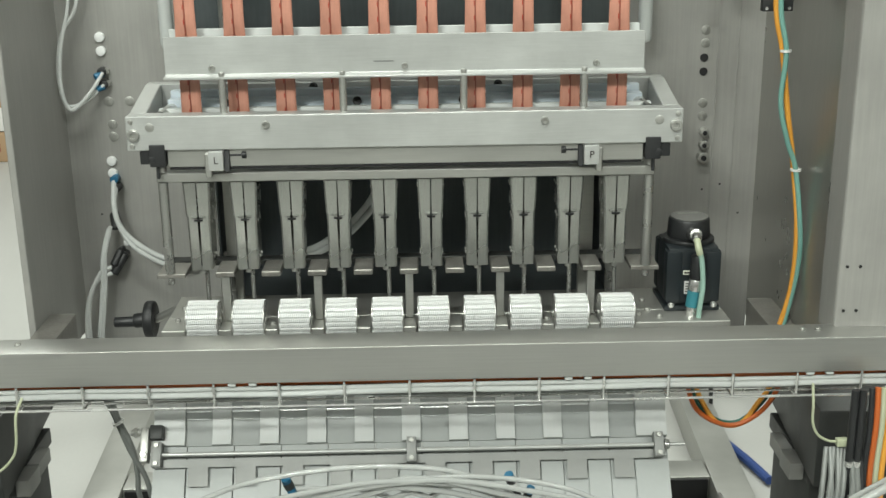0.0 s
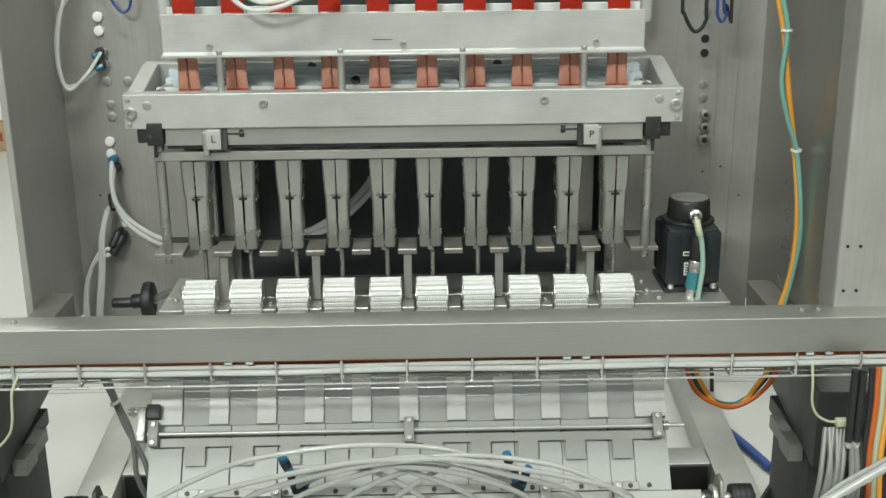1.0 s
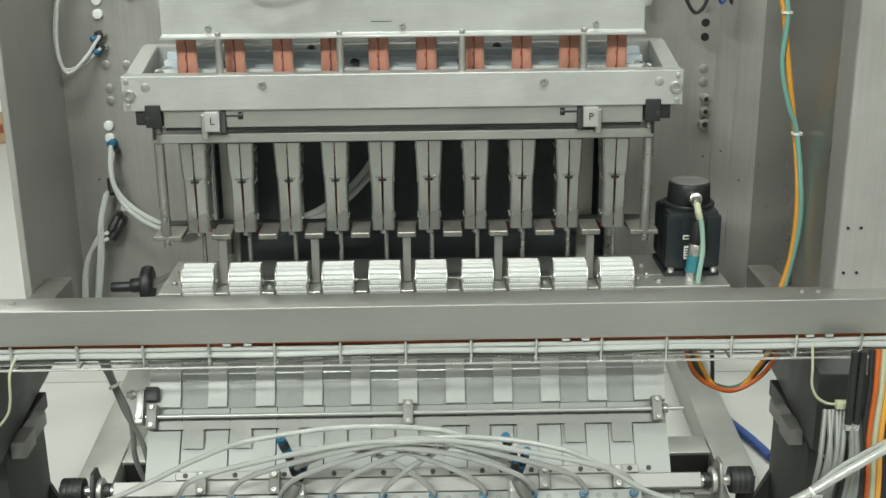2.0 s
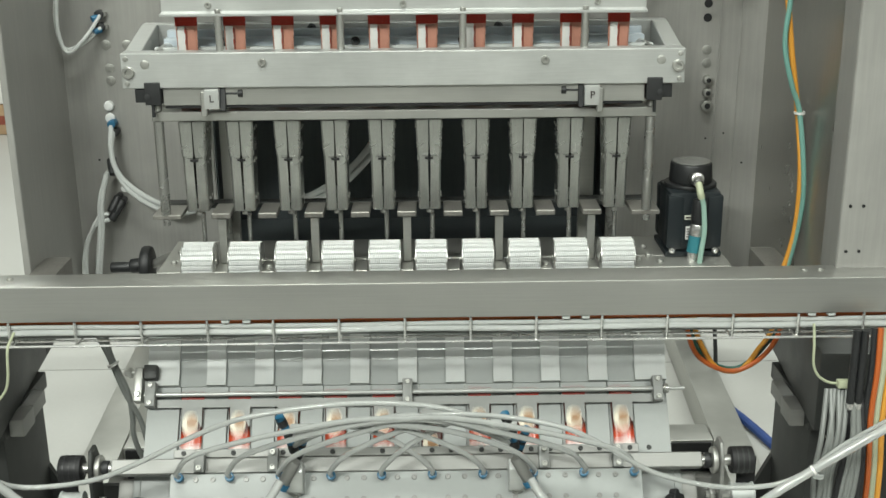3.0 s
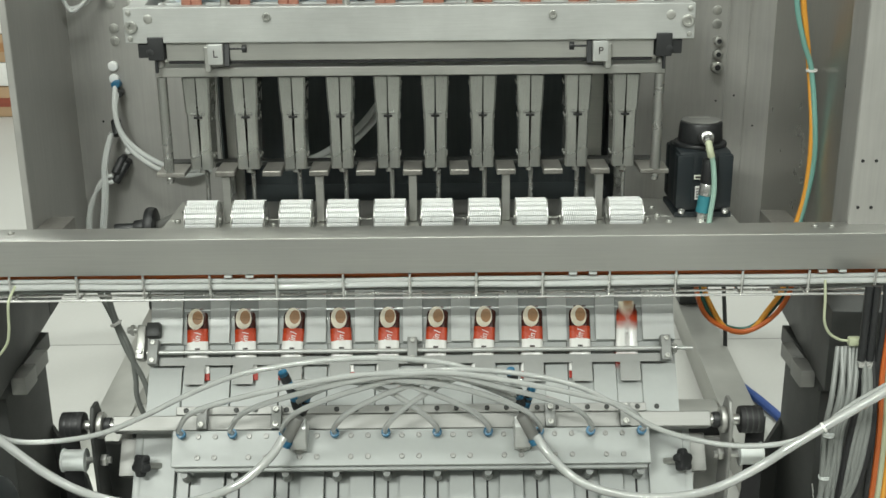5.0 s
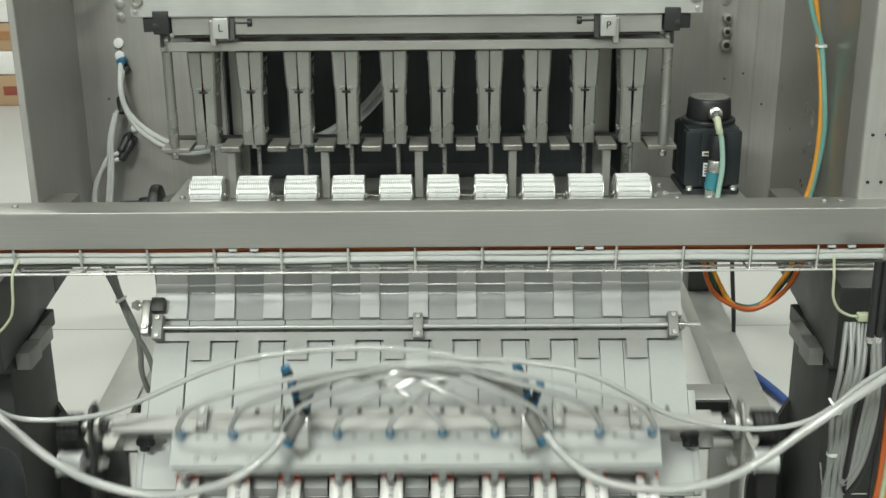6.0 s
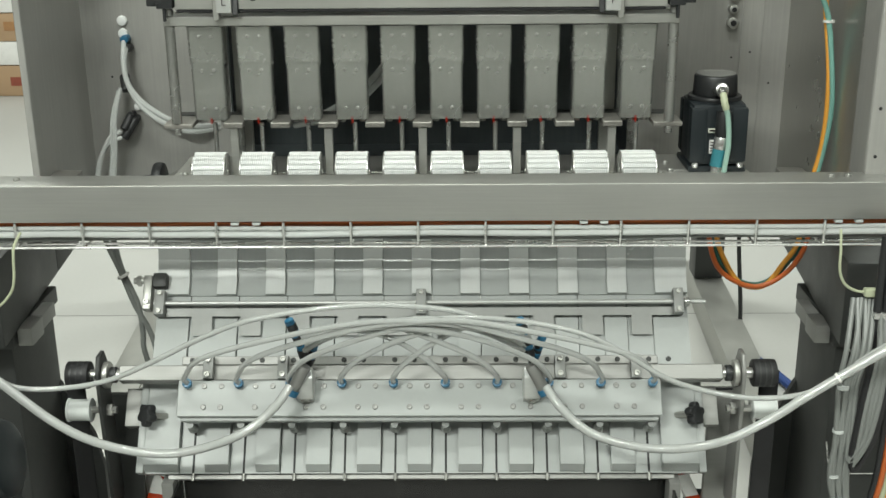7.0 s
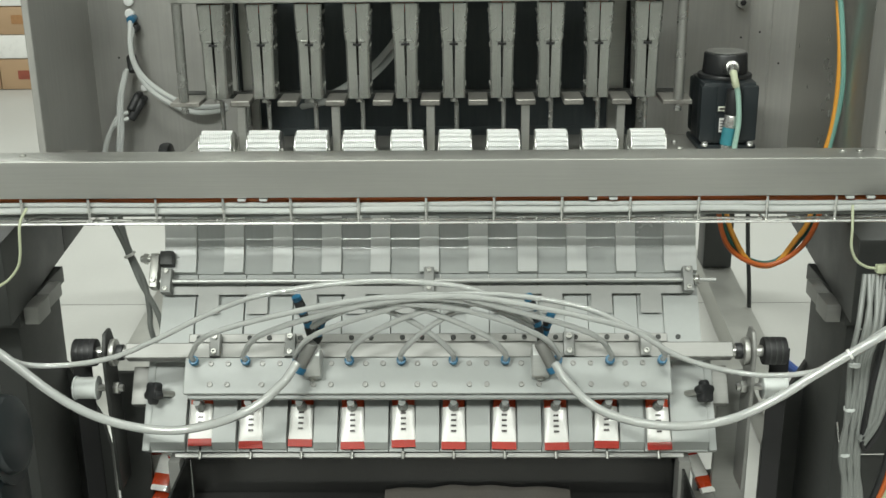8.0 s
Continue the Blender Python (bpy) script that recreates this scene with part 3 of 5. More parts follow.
buckets = []
AXIS_Y = 0.314
proto = thing("turning_bucket", pose(LANES[0], AXIS_Y, 1.098), "bent sheet steel bucket of two halves with rivets", "bucket", "turning buckets")
for sx in (-1, 1):
    q = bucket_half(sx)
    q.transform(Matrix.Translation((LANES[0], AXIS_Y, 0)))
    h = part("shell", q, BUCKET, proto, "", False)
    for z in (1.240, 1.183, 1.118):
        for y in (-0.010, 0.010):
            hx = 0.0195 + (0.0025 if z > 1.2 else -0.0005)
            part("rivet", rod(B(), (LANES[0] + sx * (hx - 0.0005), AXIS_Y + y, z), (LANES[0] + sx * (hx + 0.0018), AXIS_Y + y, z), 0.0028, 10, b=0.0008), STEEL, h)
    for sy in (-1, 1):
        bm = prism(B(), [(0.0, 1.1975), (0.0014, 1.1965), (0.0018, 1.1935), (0.0, 1.1915)], 0.002, 0.0115)
        bm.transform(Matrix.Translation((LANES[0], AXIS_Y + sy * 0.0278, 0)) @ Matrix.Diagonal((sx, sy, 1, 1)))
        part("curled_lip", bm, BUCKET, h, "curled lip at the joint")
        part("notch", box(B(), min(0, sx * 0.007), max(0, sx * 0.007), -0.0006, 0.0006, 1.1865, 1.1902, 0, pose(LANES[0], AXIS_Y + sy * 0.0279, 0)), RUBBER, h)
for y in (-0.018, 0.018):
    part("bottom_stud", rod(B(), (LANES[0], AXIS_Y + y, 1.091), (LANES[0], AXIS_Y + y, 1.0975), 0.006, 12), STEEL, proto)
buckets.append(proto)
for x in LANES[1:]:
    buckets.append(copy_thing(proto, pose(x, AXIS_Y, 1.098)))
for x in LANES:
    solo("drive_rod", rod(B(), (x + 0.004, 0.308, 1.004), (x + 0.004, 0.308, 1.0905), 0.0040, 12), CHROME, "thin ground steel rod behind a toothed roller", "rod", "drive rods")
for x in (-0.346, 0.346):
    solo("guide_pillar", rod(B(), (x + 0.02, 0.36, 1.005), (x + 0.02, 0.36, 1.085), 0.010, 16), CHROME, "thick ground steel guide pillar", "rod", "guide pillars")

# ---------------------------------------------------------------- toothed rollers on their base plate
bp = thing("roller_base", pose(0.05, 0.32, 0.98), "stainless base plate under the rollers and the motor", "base plate")
bm = box(B(), -0.43, 0.560, 0.302, 0.42, 0.985, 1.003, 0.0015)
for i in range(11):
    x = LANE * (i - 5)
    box(bm, -0.43 if i == 0 else x - 0.0112, 0.560 if i == 10 else x + 0.0112, 0.240, 0.3025, 0.985, 1.003, 0.0012)
part("plate", bm, STEEL, bp, "slotted plate with a tongue between two rollers")
for x, y in ((0.425, 0.30), (0.425, 0.35), (0.405, 0.28), (0.40, 0.33), (0.44, 0.265), (-0.41, 0.29), (-0.41, 0.35), (-0.24, 0.265), (0.24, 0.265)):
    part("screw", screw(B(), (x, y, 1.003), (0, 0, 1), 0.0055, 0.005), STEEL, bp)


def roller(x, w, phase):
    t = thing("toothed_roller", pose(x, 0.2635, 1.0155), "white toothed feed roller on the base plate", "roller", "toothed rollers")
    R, yc, zc = 0.0305, 0.2635, 1.0150
    part("drum", rod(B(), (x - w / 2, yc, zc), (x + w / 2, yc, zc), R, 40, b=0.001), CORE, t)
    for sx in (-1, 1):
        part("rim", rod(B(), (x + sx * w / 2, yc, zc), (x + sx * (w / 2 + 0.0018), yc, zc), R + 0.0022, 40, b=0.0006), BRIGHT, t)
    q = B()
    n, rows = 16, 23
    for j in range(rows):
        a = math.tau * j / rows
        for i in range(n):
            u = (i + 0.5 + (0.25 if j % 2 else -0.25)) / n
            if not 0.015 < u < 0.985:
                continue
            px = x - w / 2 + u * w
            m = Matrix.Translation((px, yc, zc)) @ pose(0, 0, 0, math.degrees(a)) @ Matrix.Translation((0, 0, R + 0.0006)) @ pose(0, 0, 0, 0, 0, 7)
            vs = [q.verts.new(m @ Vector(c)) for c in ((-0.0013, -0.0037, -0.001), (0.0013, -0.0037, -0.001), (0.0013, 0.0037, -0.001), (-0.0013, 0.0037, -0.001),
                                                       (-0.0008, -0.0026, 0.0028), (0.0008, -0.0026, 0.0028), (0.0008, 0.0026, 0.0028), (-0.0008, 0.0026, 0.0028))]
            for f in ((4, 5, 6, 7), (0, 1, 5, 4), (1, 2, 6, 5), (2, 3, 7, 6), (3, 0, 4, 7)):
                q.faces.new([vs[k] for k in f])
    tagged(part("teeth", q, TEETH, t, "", False), kind="stuff")
    part("axle", rod(B(), (x - w / 2 - 0.0035, yc, zc), (x + w / 2 + 0.0035, yc, zc), 0.005, 12), STEEL, t)


for i, x in enumerate(LANES):
    roller(x + 0.0015, 0.0515 + (0.004 if i > 7 else 0), i % 3)

# ---------------------------------------------------------------- servo motor
mx, my = 0.503, 0.345
mo = thing("servo_motor", pose(mx, my, 1.003), "black servo motor standing on the base plate", "motor")
bm = box(B(), mx - 0.047, mx + 0.047, my - 0.052, my + 0.052, 1.0135, 1.121, 0.012)
part("body", bm, MOTOR, mo)
for sx in (-1, 1):
    for sy in (-1, 1):
        part("corner_rib", box(B(), mx + sx * 0.0345 - 0.0138, mx + sx * 0.0345 + 0.0138, my + sy * 0.040 - 0.014, my + sy * 0.040 + 0.014, 1.020, 1.114, 0.004), MOTOR, mo)
part("flange", box(B(), mx - 0.049, mx + 0.049, my - 0.054, my + 0.054, 1.0035, 1.013, 0.002), MOTOR, mo)
for sx in (-1, 1):
    part("flange_screw", screw(B(), (mx + sx * 0.038, my - 0.0545, 1.0135), (0, -0.3, 1), 0.006, 0.005), BRIGHT, mo)
part("collar", rod(B(), (mx, my, 1.119), (mx, my, 1.128), 0.046, 36, b=0.003), BLACK, mo)
cap = part("encoder_cap", rod(B(), (mx, my, 1.128), (mx, my, 1.163), 0.0385, 36, r2=0.036, b=0.003), BLACK, mo)
part("cap_plate", rod(B(), (mx, my, 1.1635), (mx, my, 1.165), 0.033, 36), BAR, cap, "dusty cap disc")
part("cap_mark", box(B(), mx - 0.018, mx + 0.018, my + 0.012, my + 0.018, 1.1655, 1.1658, 0), STEEL, cap)
gl = part("cable_gland", rod(B(), (mx - 0.002, my - 0.034, 1.140), (mx - 0.002, my - 0.066, 1.148), 0.0115, 18, b=0.003), CHROME, mo, "nickel cable gland")
part("gland_nut", rod(B(), (mx - 0.002, my - 0.062, 1.147), (mx - 0.002, my - 0.073, 1.141), 0.009, 8, b=0.002), CHROME, gl)
part("lead", tube(B(), [(mx - 0.002, my - 0.070, 1.143), (mx - 0.001, my - 0.082, 1.130), (mx + 0.006, my - 0.082, 1.105), (mx + 0.010, my - 0.083, 1.06), (mx + 0.006, my - 0.085, 1.02), (mx + 0.002, my - 0.086, 0.975)], 0.0045, 10, 8), MINTPALE, mo, "mint green encoder cable")
part("lead_sleeve", tube(B(), [(mx - 0.002, my - 0.071, 1.142), (mx - 0.001, my - 0.082, 1.129), (mx + 0.002, my - 0.083, 1.118)], 0.006, 10, 5), PALE, mo)
part("plug_body", rod(B(), (mx + 0.004, my - 0.066, 1.112), (mx + 0.002, my - 0.068, 1.068), 0.013, 18, b=0.003), BLACK, mo)
part("plug_ring", rod(B(), (mx + 0.002, my - 0.068, 1.068), (mx - 0.001, my - 0.069, 1.047), 0.0125, 18, b=0.002), BRIGHT, mo)
part("plug_sleeve", rod(B(), (mx - 0.001, my - 0.069, 1.047), (mx - 0.005, my - 0.071, 1.018), 0.0115, 18), TEAL, mo, "teal plug sleeve")
part("plug_tail", rod(B(), (mx - 0.005, my - 0.071, 1.018), (mx - 0.008, my - 0.072, 0.985), 0.0095, 14), BRIGHT, mo)
part("label_plate", box(B(), mx - 0.019, mx - 0.006, my - 0.0555, my - 0.0545, 1.072, 1.080, 0), LABEL, mo, "small pale label with an unreadable mark")
lp = part("label_plate", box(B(), mx - 0.016, mx - 0.006, my - 0.0555, my - 0.0545, 1.036, 1.060, 0), PAPER, mo)
bm = B()
for k in range(4):
    box(bm, mx - 0.014, mx - 0.008, my - 0.0562, my - 0.0556, 1.040 + 0.0048 * k, 1.042 + 0.0048 * k, 0)
box(bm, mx - 0.017, mx - 0.008, my - 0.0562, my - 0.0556, 1.0745, 1.0775, 0)
part("label_bar", bm, LETTER, lp)

# ---------------------------------------------------------------- slide and chute
sl = thing("upper_slide", pose(0, 0.15, 0.85), "ten-lane curved grey slide under the rollers", "slide")
# the two tiny steps are added to catch bright lines across the slide
CURVE = [(0.1045, 0.8512), (0.1120, 0.8592), (0.1195, 0.8680), (0.1235, 0.8755), (0.1268, 0.8850), (0.1282, 0.8862), (0.1296, 0.8875), (0.1325, 0.8990), (0.1340, 0.9002), (0.1354, 0.9016), (0.146, 0.945), (0.157, 0.985), (0.161, 1.000)]


def ribbon(bm, x0, x1, off, thick, curve):
    """A bent strip that follows the curve, off its face by off."""
    pts = []
    for i, (y, z) in enumerate(curve):
        a, b = curve[max(i - 1, 0)], curve[min(i + 1, len(curve) - 1)]
        d = Vector((b[0] - a[0], b[1] - a[1])).normalized()
        n = Vector((-d.y, d.x))
        pts.append((Vector((y, z)) + n * (off + thick), Vector((y, z)) + n * off))
    prof = [tuple(p[0]) for p in pts] + [tuple(p[1]) for p in reversed(pts)]
    q = bmesh.new()
    n = len(prof)
    a = [q.verts.new((x0, y, z)) for y, z in prof]
    c = [q.verts.new((x1, y, z)) for y, z in prof]
    for i in range(n):
        q.faces.new((a[i], a[(i + 1) % n], c[(i + 1) % n], c[i]))
    h = n // 2
    for r in (a, c):
        for i in range(h - 1):
            q.faces.new((r[i], r[i + 1], r[n - 2 - i], r[n - 1 - i]))
    return merge(bm, q)


# floor split in two: shaded tone above, tone of the glossy reflection below
part("floor_sheet", ribbon(B(), -0.425, 0.425, -0.004, 0.004, CURVE[5:]), GUIDE_DARK, sl, "grey slide floor, its shade put into the colour")
part("run_out", ribbon(B(), -0.425, 0.425, -0.004, 0.004, CURVE[:6]), CHUTEGREY, sl, "lower end of the slide floor, coloured for its bright reflection")
for i in range(11):
    x = (SLOT + 0.0006) * (i - 5)
    w = 0.0155 if 0 < i < 10 else 0.0255
    x += 0 if 0 < i < 10 else (-0.008 if i == 0 else 0.008)
    r = part("lane_rib", ribbon(B(), x - w, x + w, 0.001, 0.007, CURVE), GUIDE, sl)
ch = thing("lane_chute", CHUTE, "white sloping ten-lane chute with raised ribs", "chute")
SEAMS = [x - 0.0215 for x in SLOTS]
edges = [-0.4262] + SEAMS + [0.4262]
for a, b in zip(edges, edges[1:]):
    part("bed_plank", box(B(), a + 0.0006, b - 0.0006, -0.238, 0.064, -0.012, 0.0, 0.0004, CHUTE), CHUTEGREY, ch)
part("underplate", box(B(), -0.415, 0.415, -0.236, 0.035, -0.020, -0.0125, 0.001, CHUTE), BAR, ch)
for i in range(11):
    x0 = -0.425 if i == 0 else SLOTS[i - 1] + 0.0195
    x1 = 0.425 if i == 10 else SEAMS[i] - 0.0009
    part("lane_rib", prism(B(), [(-0.2365, -0.001), (-0.2345, 0.0030), (-0.2255, 0.0130), (-0.140, 0.0095), (0.0060, 0.0035), (0.0064, -0.001)], x0, x1, CHUTE), CHUTEGREY, ch, "", False)
for x in SLOTS:
    part("centre_slot", box(B(), x - 0.0016, x + 0.0016, -0.2385, -0.165, 0.0001, 0.0009, 0, CHUTE), RUBBER, ch, "narrow dark slot along the lane")
    part("stop_pin", rod(B(), (x, -0.2375, 0.001), (x, -0.249, 0.001), 0.0022, 8, m=CHUTE), STEEL, ch)
part("end_lip", box(B(), -0.39, 0.39, -0.246, -0.2385, -0.016, -0.006, 0.001, CHUTE), BAR, ch)
for sx in (-1, 1):
    a, b = sorted((sx * 0.405, sx * 0.424))
    part("ear", box(B(), min(sx * 0.4252, sx * 0.437), max(sx * 0.4252, sx * 0.437), -0.238, -0.075, -0.012, 0.010, 0.002, CHUTE), CHUTEGREY, ch)
    k = thing("star_knob", CHUTE @ pose(sx * 0.419, -0.150, 0.02), "black five-lobed clamping knob beside the chute", "knob", "star knobs")
    bm = B()
    c = CHUTE @ Vector((sx * 0.419, -0.153, 0.034))
    n = (CHUTE.to_3x3() @ Vector((sx * 0.9, -0.1, 1))).normalized()
    m = Matrix.Translation(c) @ n.to_track_quat("Z", "Y").to_matrix().to_4x4()
    rod(bm, (0, 0, -0.008), (0, 0, 0.008), 0.013, 20, b=0.003, m=m)
    for j in range(5):
        a = j * math.tau / 5
        rod(bm, (0.012 * math.cos(a), 0.012 * math.sin(a), -0.007), (0.012 * math.cos(a), 0.012 * math.sin(a), 0.007), 0.0065, 12, b=0.003, m=m)
    part("head", bm, BLACK, k)
    part("stud", rod(B(), (0, 0, -0.035), (0, 0, -0.008), 0.005, 12, m=m), STEEL, k)
    part("bracket", box(B(), min(sx * 0.437, sx * 0.462), max(sx * 0.437, sx * 0.462), -0.165, -0.105, -0.02, 0.002, 0.002, CHUTE), BAR, k)

# gate rod with flags across the chute
gt = thing("gate_rod", CHUTE @ pose(0, 0.040, 0.016), "ground steel gate rod with ten flat flags", "gate")
part("shaft", rod(B(), (-0.428, 0.0295, 0.0165), (0.452, 0.0295, 0.0165), 0.0036, 16, m=CHUTE), ALU, gt)
bm = box(B(), -0.408, 0.40, 0.0085, 0.0215, 0.0120, 0.0132, 0, CHUTE)
for x in SLOTS:
    box(bm, x - 0.0162, x + 0.0162, -0.0225, 0.0085, 0.0120, 0.0132, 0, CHUTE)
comb = part("comb_plate", bm, FLAG, gt, "thin grey comb plate with ten hanging flags", False)
for x in (-0.417, 0.0, 0.408):
    b = part("bearing", box(B(), x - 0.008, x + 0.008, 0.009, 0.050, 0.006, 0.0265, 0.002, CHUTE), FLAG, gt, "small clamped bearing block")
    for y in (0.015, 0.044):
        part("screw", screw(B(), (x, y, 0.0265), (0, 0, 1), 0.0042, 0.003, CHUTE), STEEL, b)
part("collar", rod(B(), (0.418, 0.0295, 0.0165), (0.426, 0.0295, 0.0165), 0.008, 16, b=0.001, m=CHUTE), CHROME, gt)
c = part("crank", box(B(), -0.444, -0.430, 0.017, 0.074, 0.005, 0.028, 0.003, CHUTE), STEEL, gt, "steel crank on the rod's end")
part("crank", box(B(), -0.4295, -0.408, 0.054, 0.078, 0.003, 0.028, 0.003, CHUTE), IRON, gt)
part("crank_screw", screw(B(), (-0.437, 0.029, 0.028), (0, 0, 1), 0.005, 0.004, CHUTE), CHROME, c)
bm = rod(B(), (-0.462, 0.067, 0.017), (-0.444, 0.067, 0.017), 0.0055, 12, b=0.001, m=CHUTE)
rod(bm, (-0.456, 0.067, 0.017), (-0.450, 0.067, 0.017), 0.009, 6, m=CHUTE)
part("crank_bolt", bm, CHROME, c)

# ---------------------------------------------------------------- pick-up unit
PIVOT = Vector((0, -0.015, 0.78))
pu = thing("pickup_unit", Matrix.Translation(PIVOT), "aluminium suction bar with hoses on swinging arms", "pick-up unit")
part("cover_plate", box(B(), -0.366, 0.364, -0.1615, -0.1065, 0.0585, 0.0685, 0.0012, CHUTE), CHUTEGREY, pu, "pale screwed cover plate")
part("manifold", box(B(), -0.362, 0.360, -0.167, -0.1065, 0.046, 0.058, 0.0012, CHUTE), CHUTEGREY, pu)
for x in SLOTS:
    for dx in (0.024, 0.050):
        if x + dx < 0.36:
            for y in (-0.1155, -0.1475):
                part("screw", screw(B(), (x + dx, y, 0.0685), (0, 0, 1), 0.0042, 0.0022, CHUTE), BAR, pu)
for x in SLOTS:
    f = part("fitting", rod(B(), (x, -0.114, 0.0685), (x, -0.114, 0.0745), 0.0062, 6, m=CHUTE), STEEL, pu, "push-in hose fitting")
    part("release_ring", rod(B(), (x, -0.114, 0.0745), (x, -0.113, 0.0835), 0.0072, 16, b=0.001, m=CHUTE), BLUE, f, "blue release ring")
    s = part("suction_stem", rod(B(), (x, -0.170, 0.030), (x, -0.170, 0.0455), 0.0055, 14, m=CHUTE), HOSE_GREY, pu)
    part("suction_cup", rod(B(), (x, -0.171, 0.014), (x, -0.170, 0.030), 0.0085, 16, r2=0.0062, b=0.002, m=CHUTE), HOSE_GREY, s, "clear suction cup")
part("square_bar", box(B(), -0.462, 0.462, -0.1045, -0.0805, 0.034, 0.058, 0.0015, CHUTE), BAR, pu)
part("back_strip", box(B(), -0.366, 0.364, -0.0795, -0.066, 0.044, 0.055, 0.001, CHUTE), BAR, pu)
for x in SLOTS:
    for dx in (0.0, 0.03):
        part("strip_screw", screw(B(), (x + dx, -0.0725, 0.055), (0, 0, 1), 0.004, 0.002, CHUTE), IRON, pu)
for x in (-0.322, -0.208, 0.213, 0.328):
    c = part("bar_clamp", box(B(), x - 0.008, x + 0.008, -0.1045, -0.0685, 0.0585, 0.0735, 0.002, CHUTE), FLAG, pu)
    for y in (-0.098, -0.075):
        part("screw", screw(B(), (x, y, 0.0735), (0, 0, 1), 0.0048, 0.004, CHUTE), STEEL, c)
for sx, x in ((-1, -0.170), (1, 0.168)):
    bm = prism(B(), [(-0.140, 0.069), (-0.100, 0.069), (-0.095, 0.105), (-0.112, 0.108), (-0.140, 0.090)], x - 0.0125, x + 0.0125, CHUTE, b=0.0012)
    blk = part("port_block", bm, ALU, pu, "aluminium port block")
    part("port_plug", screw(B(), (x, -0.1405, 0.079), (0, -1, 0.2), 0.0075, 0.002, CHUTE), STEEL, blk)
    e = part("elbow", rod(B(), (x - 0.003 * sx, -0.096, 0.122), (x + 0.017 * sx, -0.127, 0.099), 0.0092, 16, b=0.002, m=CHUTE), BAR, pu, "stubby inclined hose elbow")
    part("release_ring", rod(B(), (x + sx * 0.017, -0.126, 0.0995), (x + sx * 0.022, -0.134, 0.096), 0.0112, 16, b=0.001, m=CHUTE), BLUE, e, "blue release ring")
    # branching push-in connectors behind the block
    y_, z_ = -0.070, 0.100
    a = [(x - 0.002, -0.078, 0.100), (x - 0.006, -0.062, 0.118), (x - 0.014, -0.046, 0.138), (x - 0.020, -0.034, 0.152)]
    for p, q in zip(a, a[1:]):
        k = part("connector", rod(B(), p, tuple(u + 0.62 * (v - u) for u, v in zip(p, q)), 0.0078, 14, b=0.001, m=CHUTE), BLACK, pu, "black push-in connector")
        part("release_ring", rod(B(), tuple(u + 0.62 * (v - u) for u, v in zip(p, q)), q, 0.0072, 14, b=0.001, m=CHUTE), BLUE, k, "blue release ring")
    for j, (dx, dy, dz) in enumerate(((0.010, -0.066, 0.098), (0.014, -0.056, 0.110), (0.006, -0.076, 0.088))):
        k = part("connector", rod(B(), (x + dx - 0.004, dy - 0.008, dz - 0.010), (x + dx, dy, dz), 0.0068, 14, b=0.001, m=CHUTE), BLACK, pu, "black push-in connector")
        part("release_ring", rod(B(), (x + dx, dy, dz), (x + dx + 0.003, dy + 0.006, dz + 0.007), 0.0066, 14, b=0.001, m=CHUTE), BLUE, k, "blue release ring")

random.seed(11)
for i, x in enumerate(SLOTS):
    far = 0.165 if i < 5 else -0.172
    d = 1 if i < 5 else -1
    span = abs(far - x)
    top = 0.135 + 0.13 * min(span, 0.5) + random.uniform(-0.004, 0.004)
    end_y, end_z = -0.072 + 0.006 * (i % 5), 0.104 + 0.009 * (i % 5)
    pts = [(x, -0.1135, 0.080), (x + d * 0.002, -0.108, 0.104), (x + d * 0.05 * (0.3 + span), -0.090, 0.08 + (top - 0.08) * 0.62),
           (x + d * span * 0.33, -0.066, top - 0.010), (x + d * span * 0.58, -0.050 + random.uniform(-0.006, 0.006), top),
           (x + d * span * 0.82, -0.054, top - 0.018), (far, end_y, end_z)]
    part("branch_hose", tube(B(), pts, 0.0042, 10, 7, CHUTE), HOSE, pu, "clear bent branch hose")

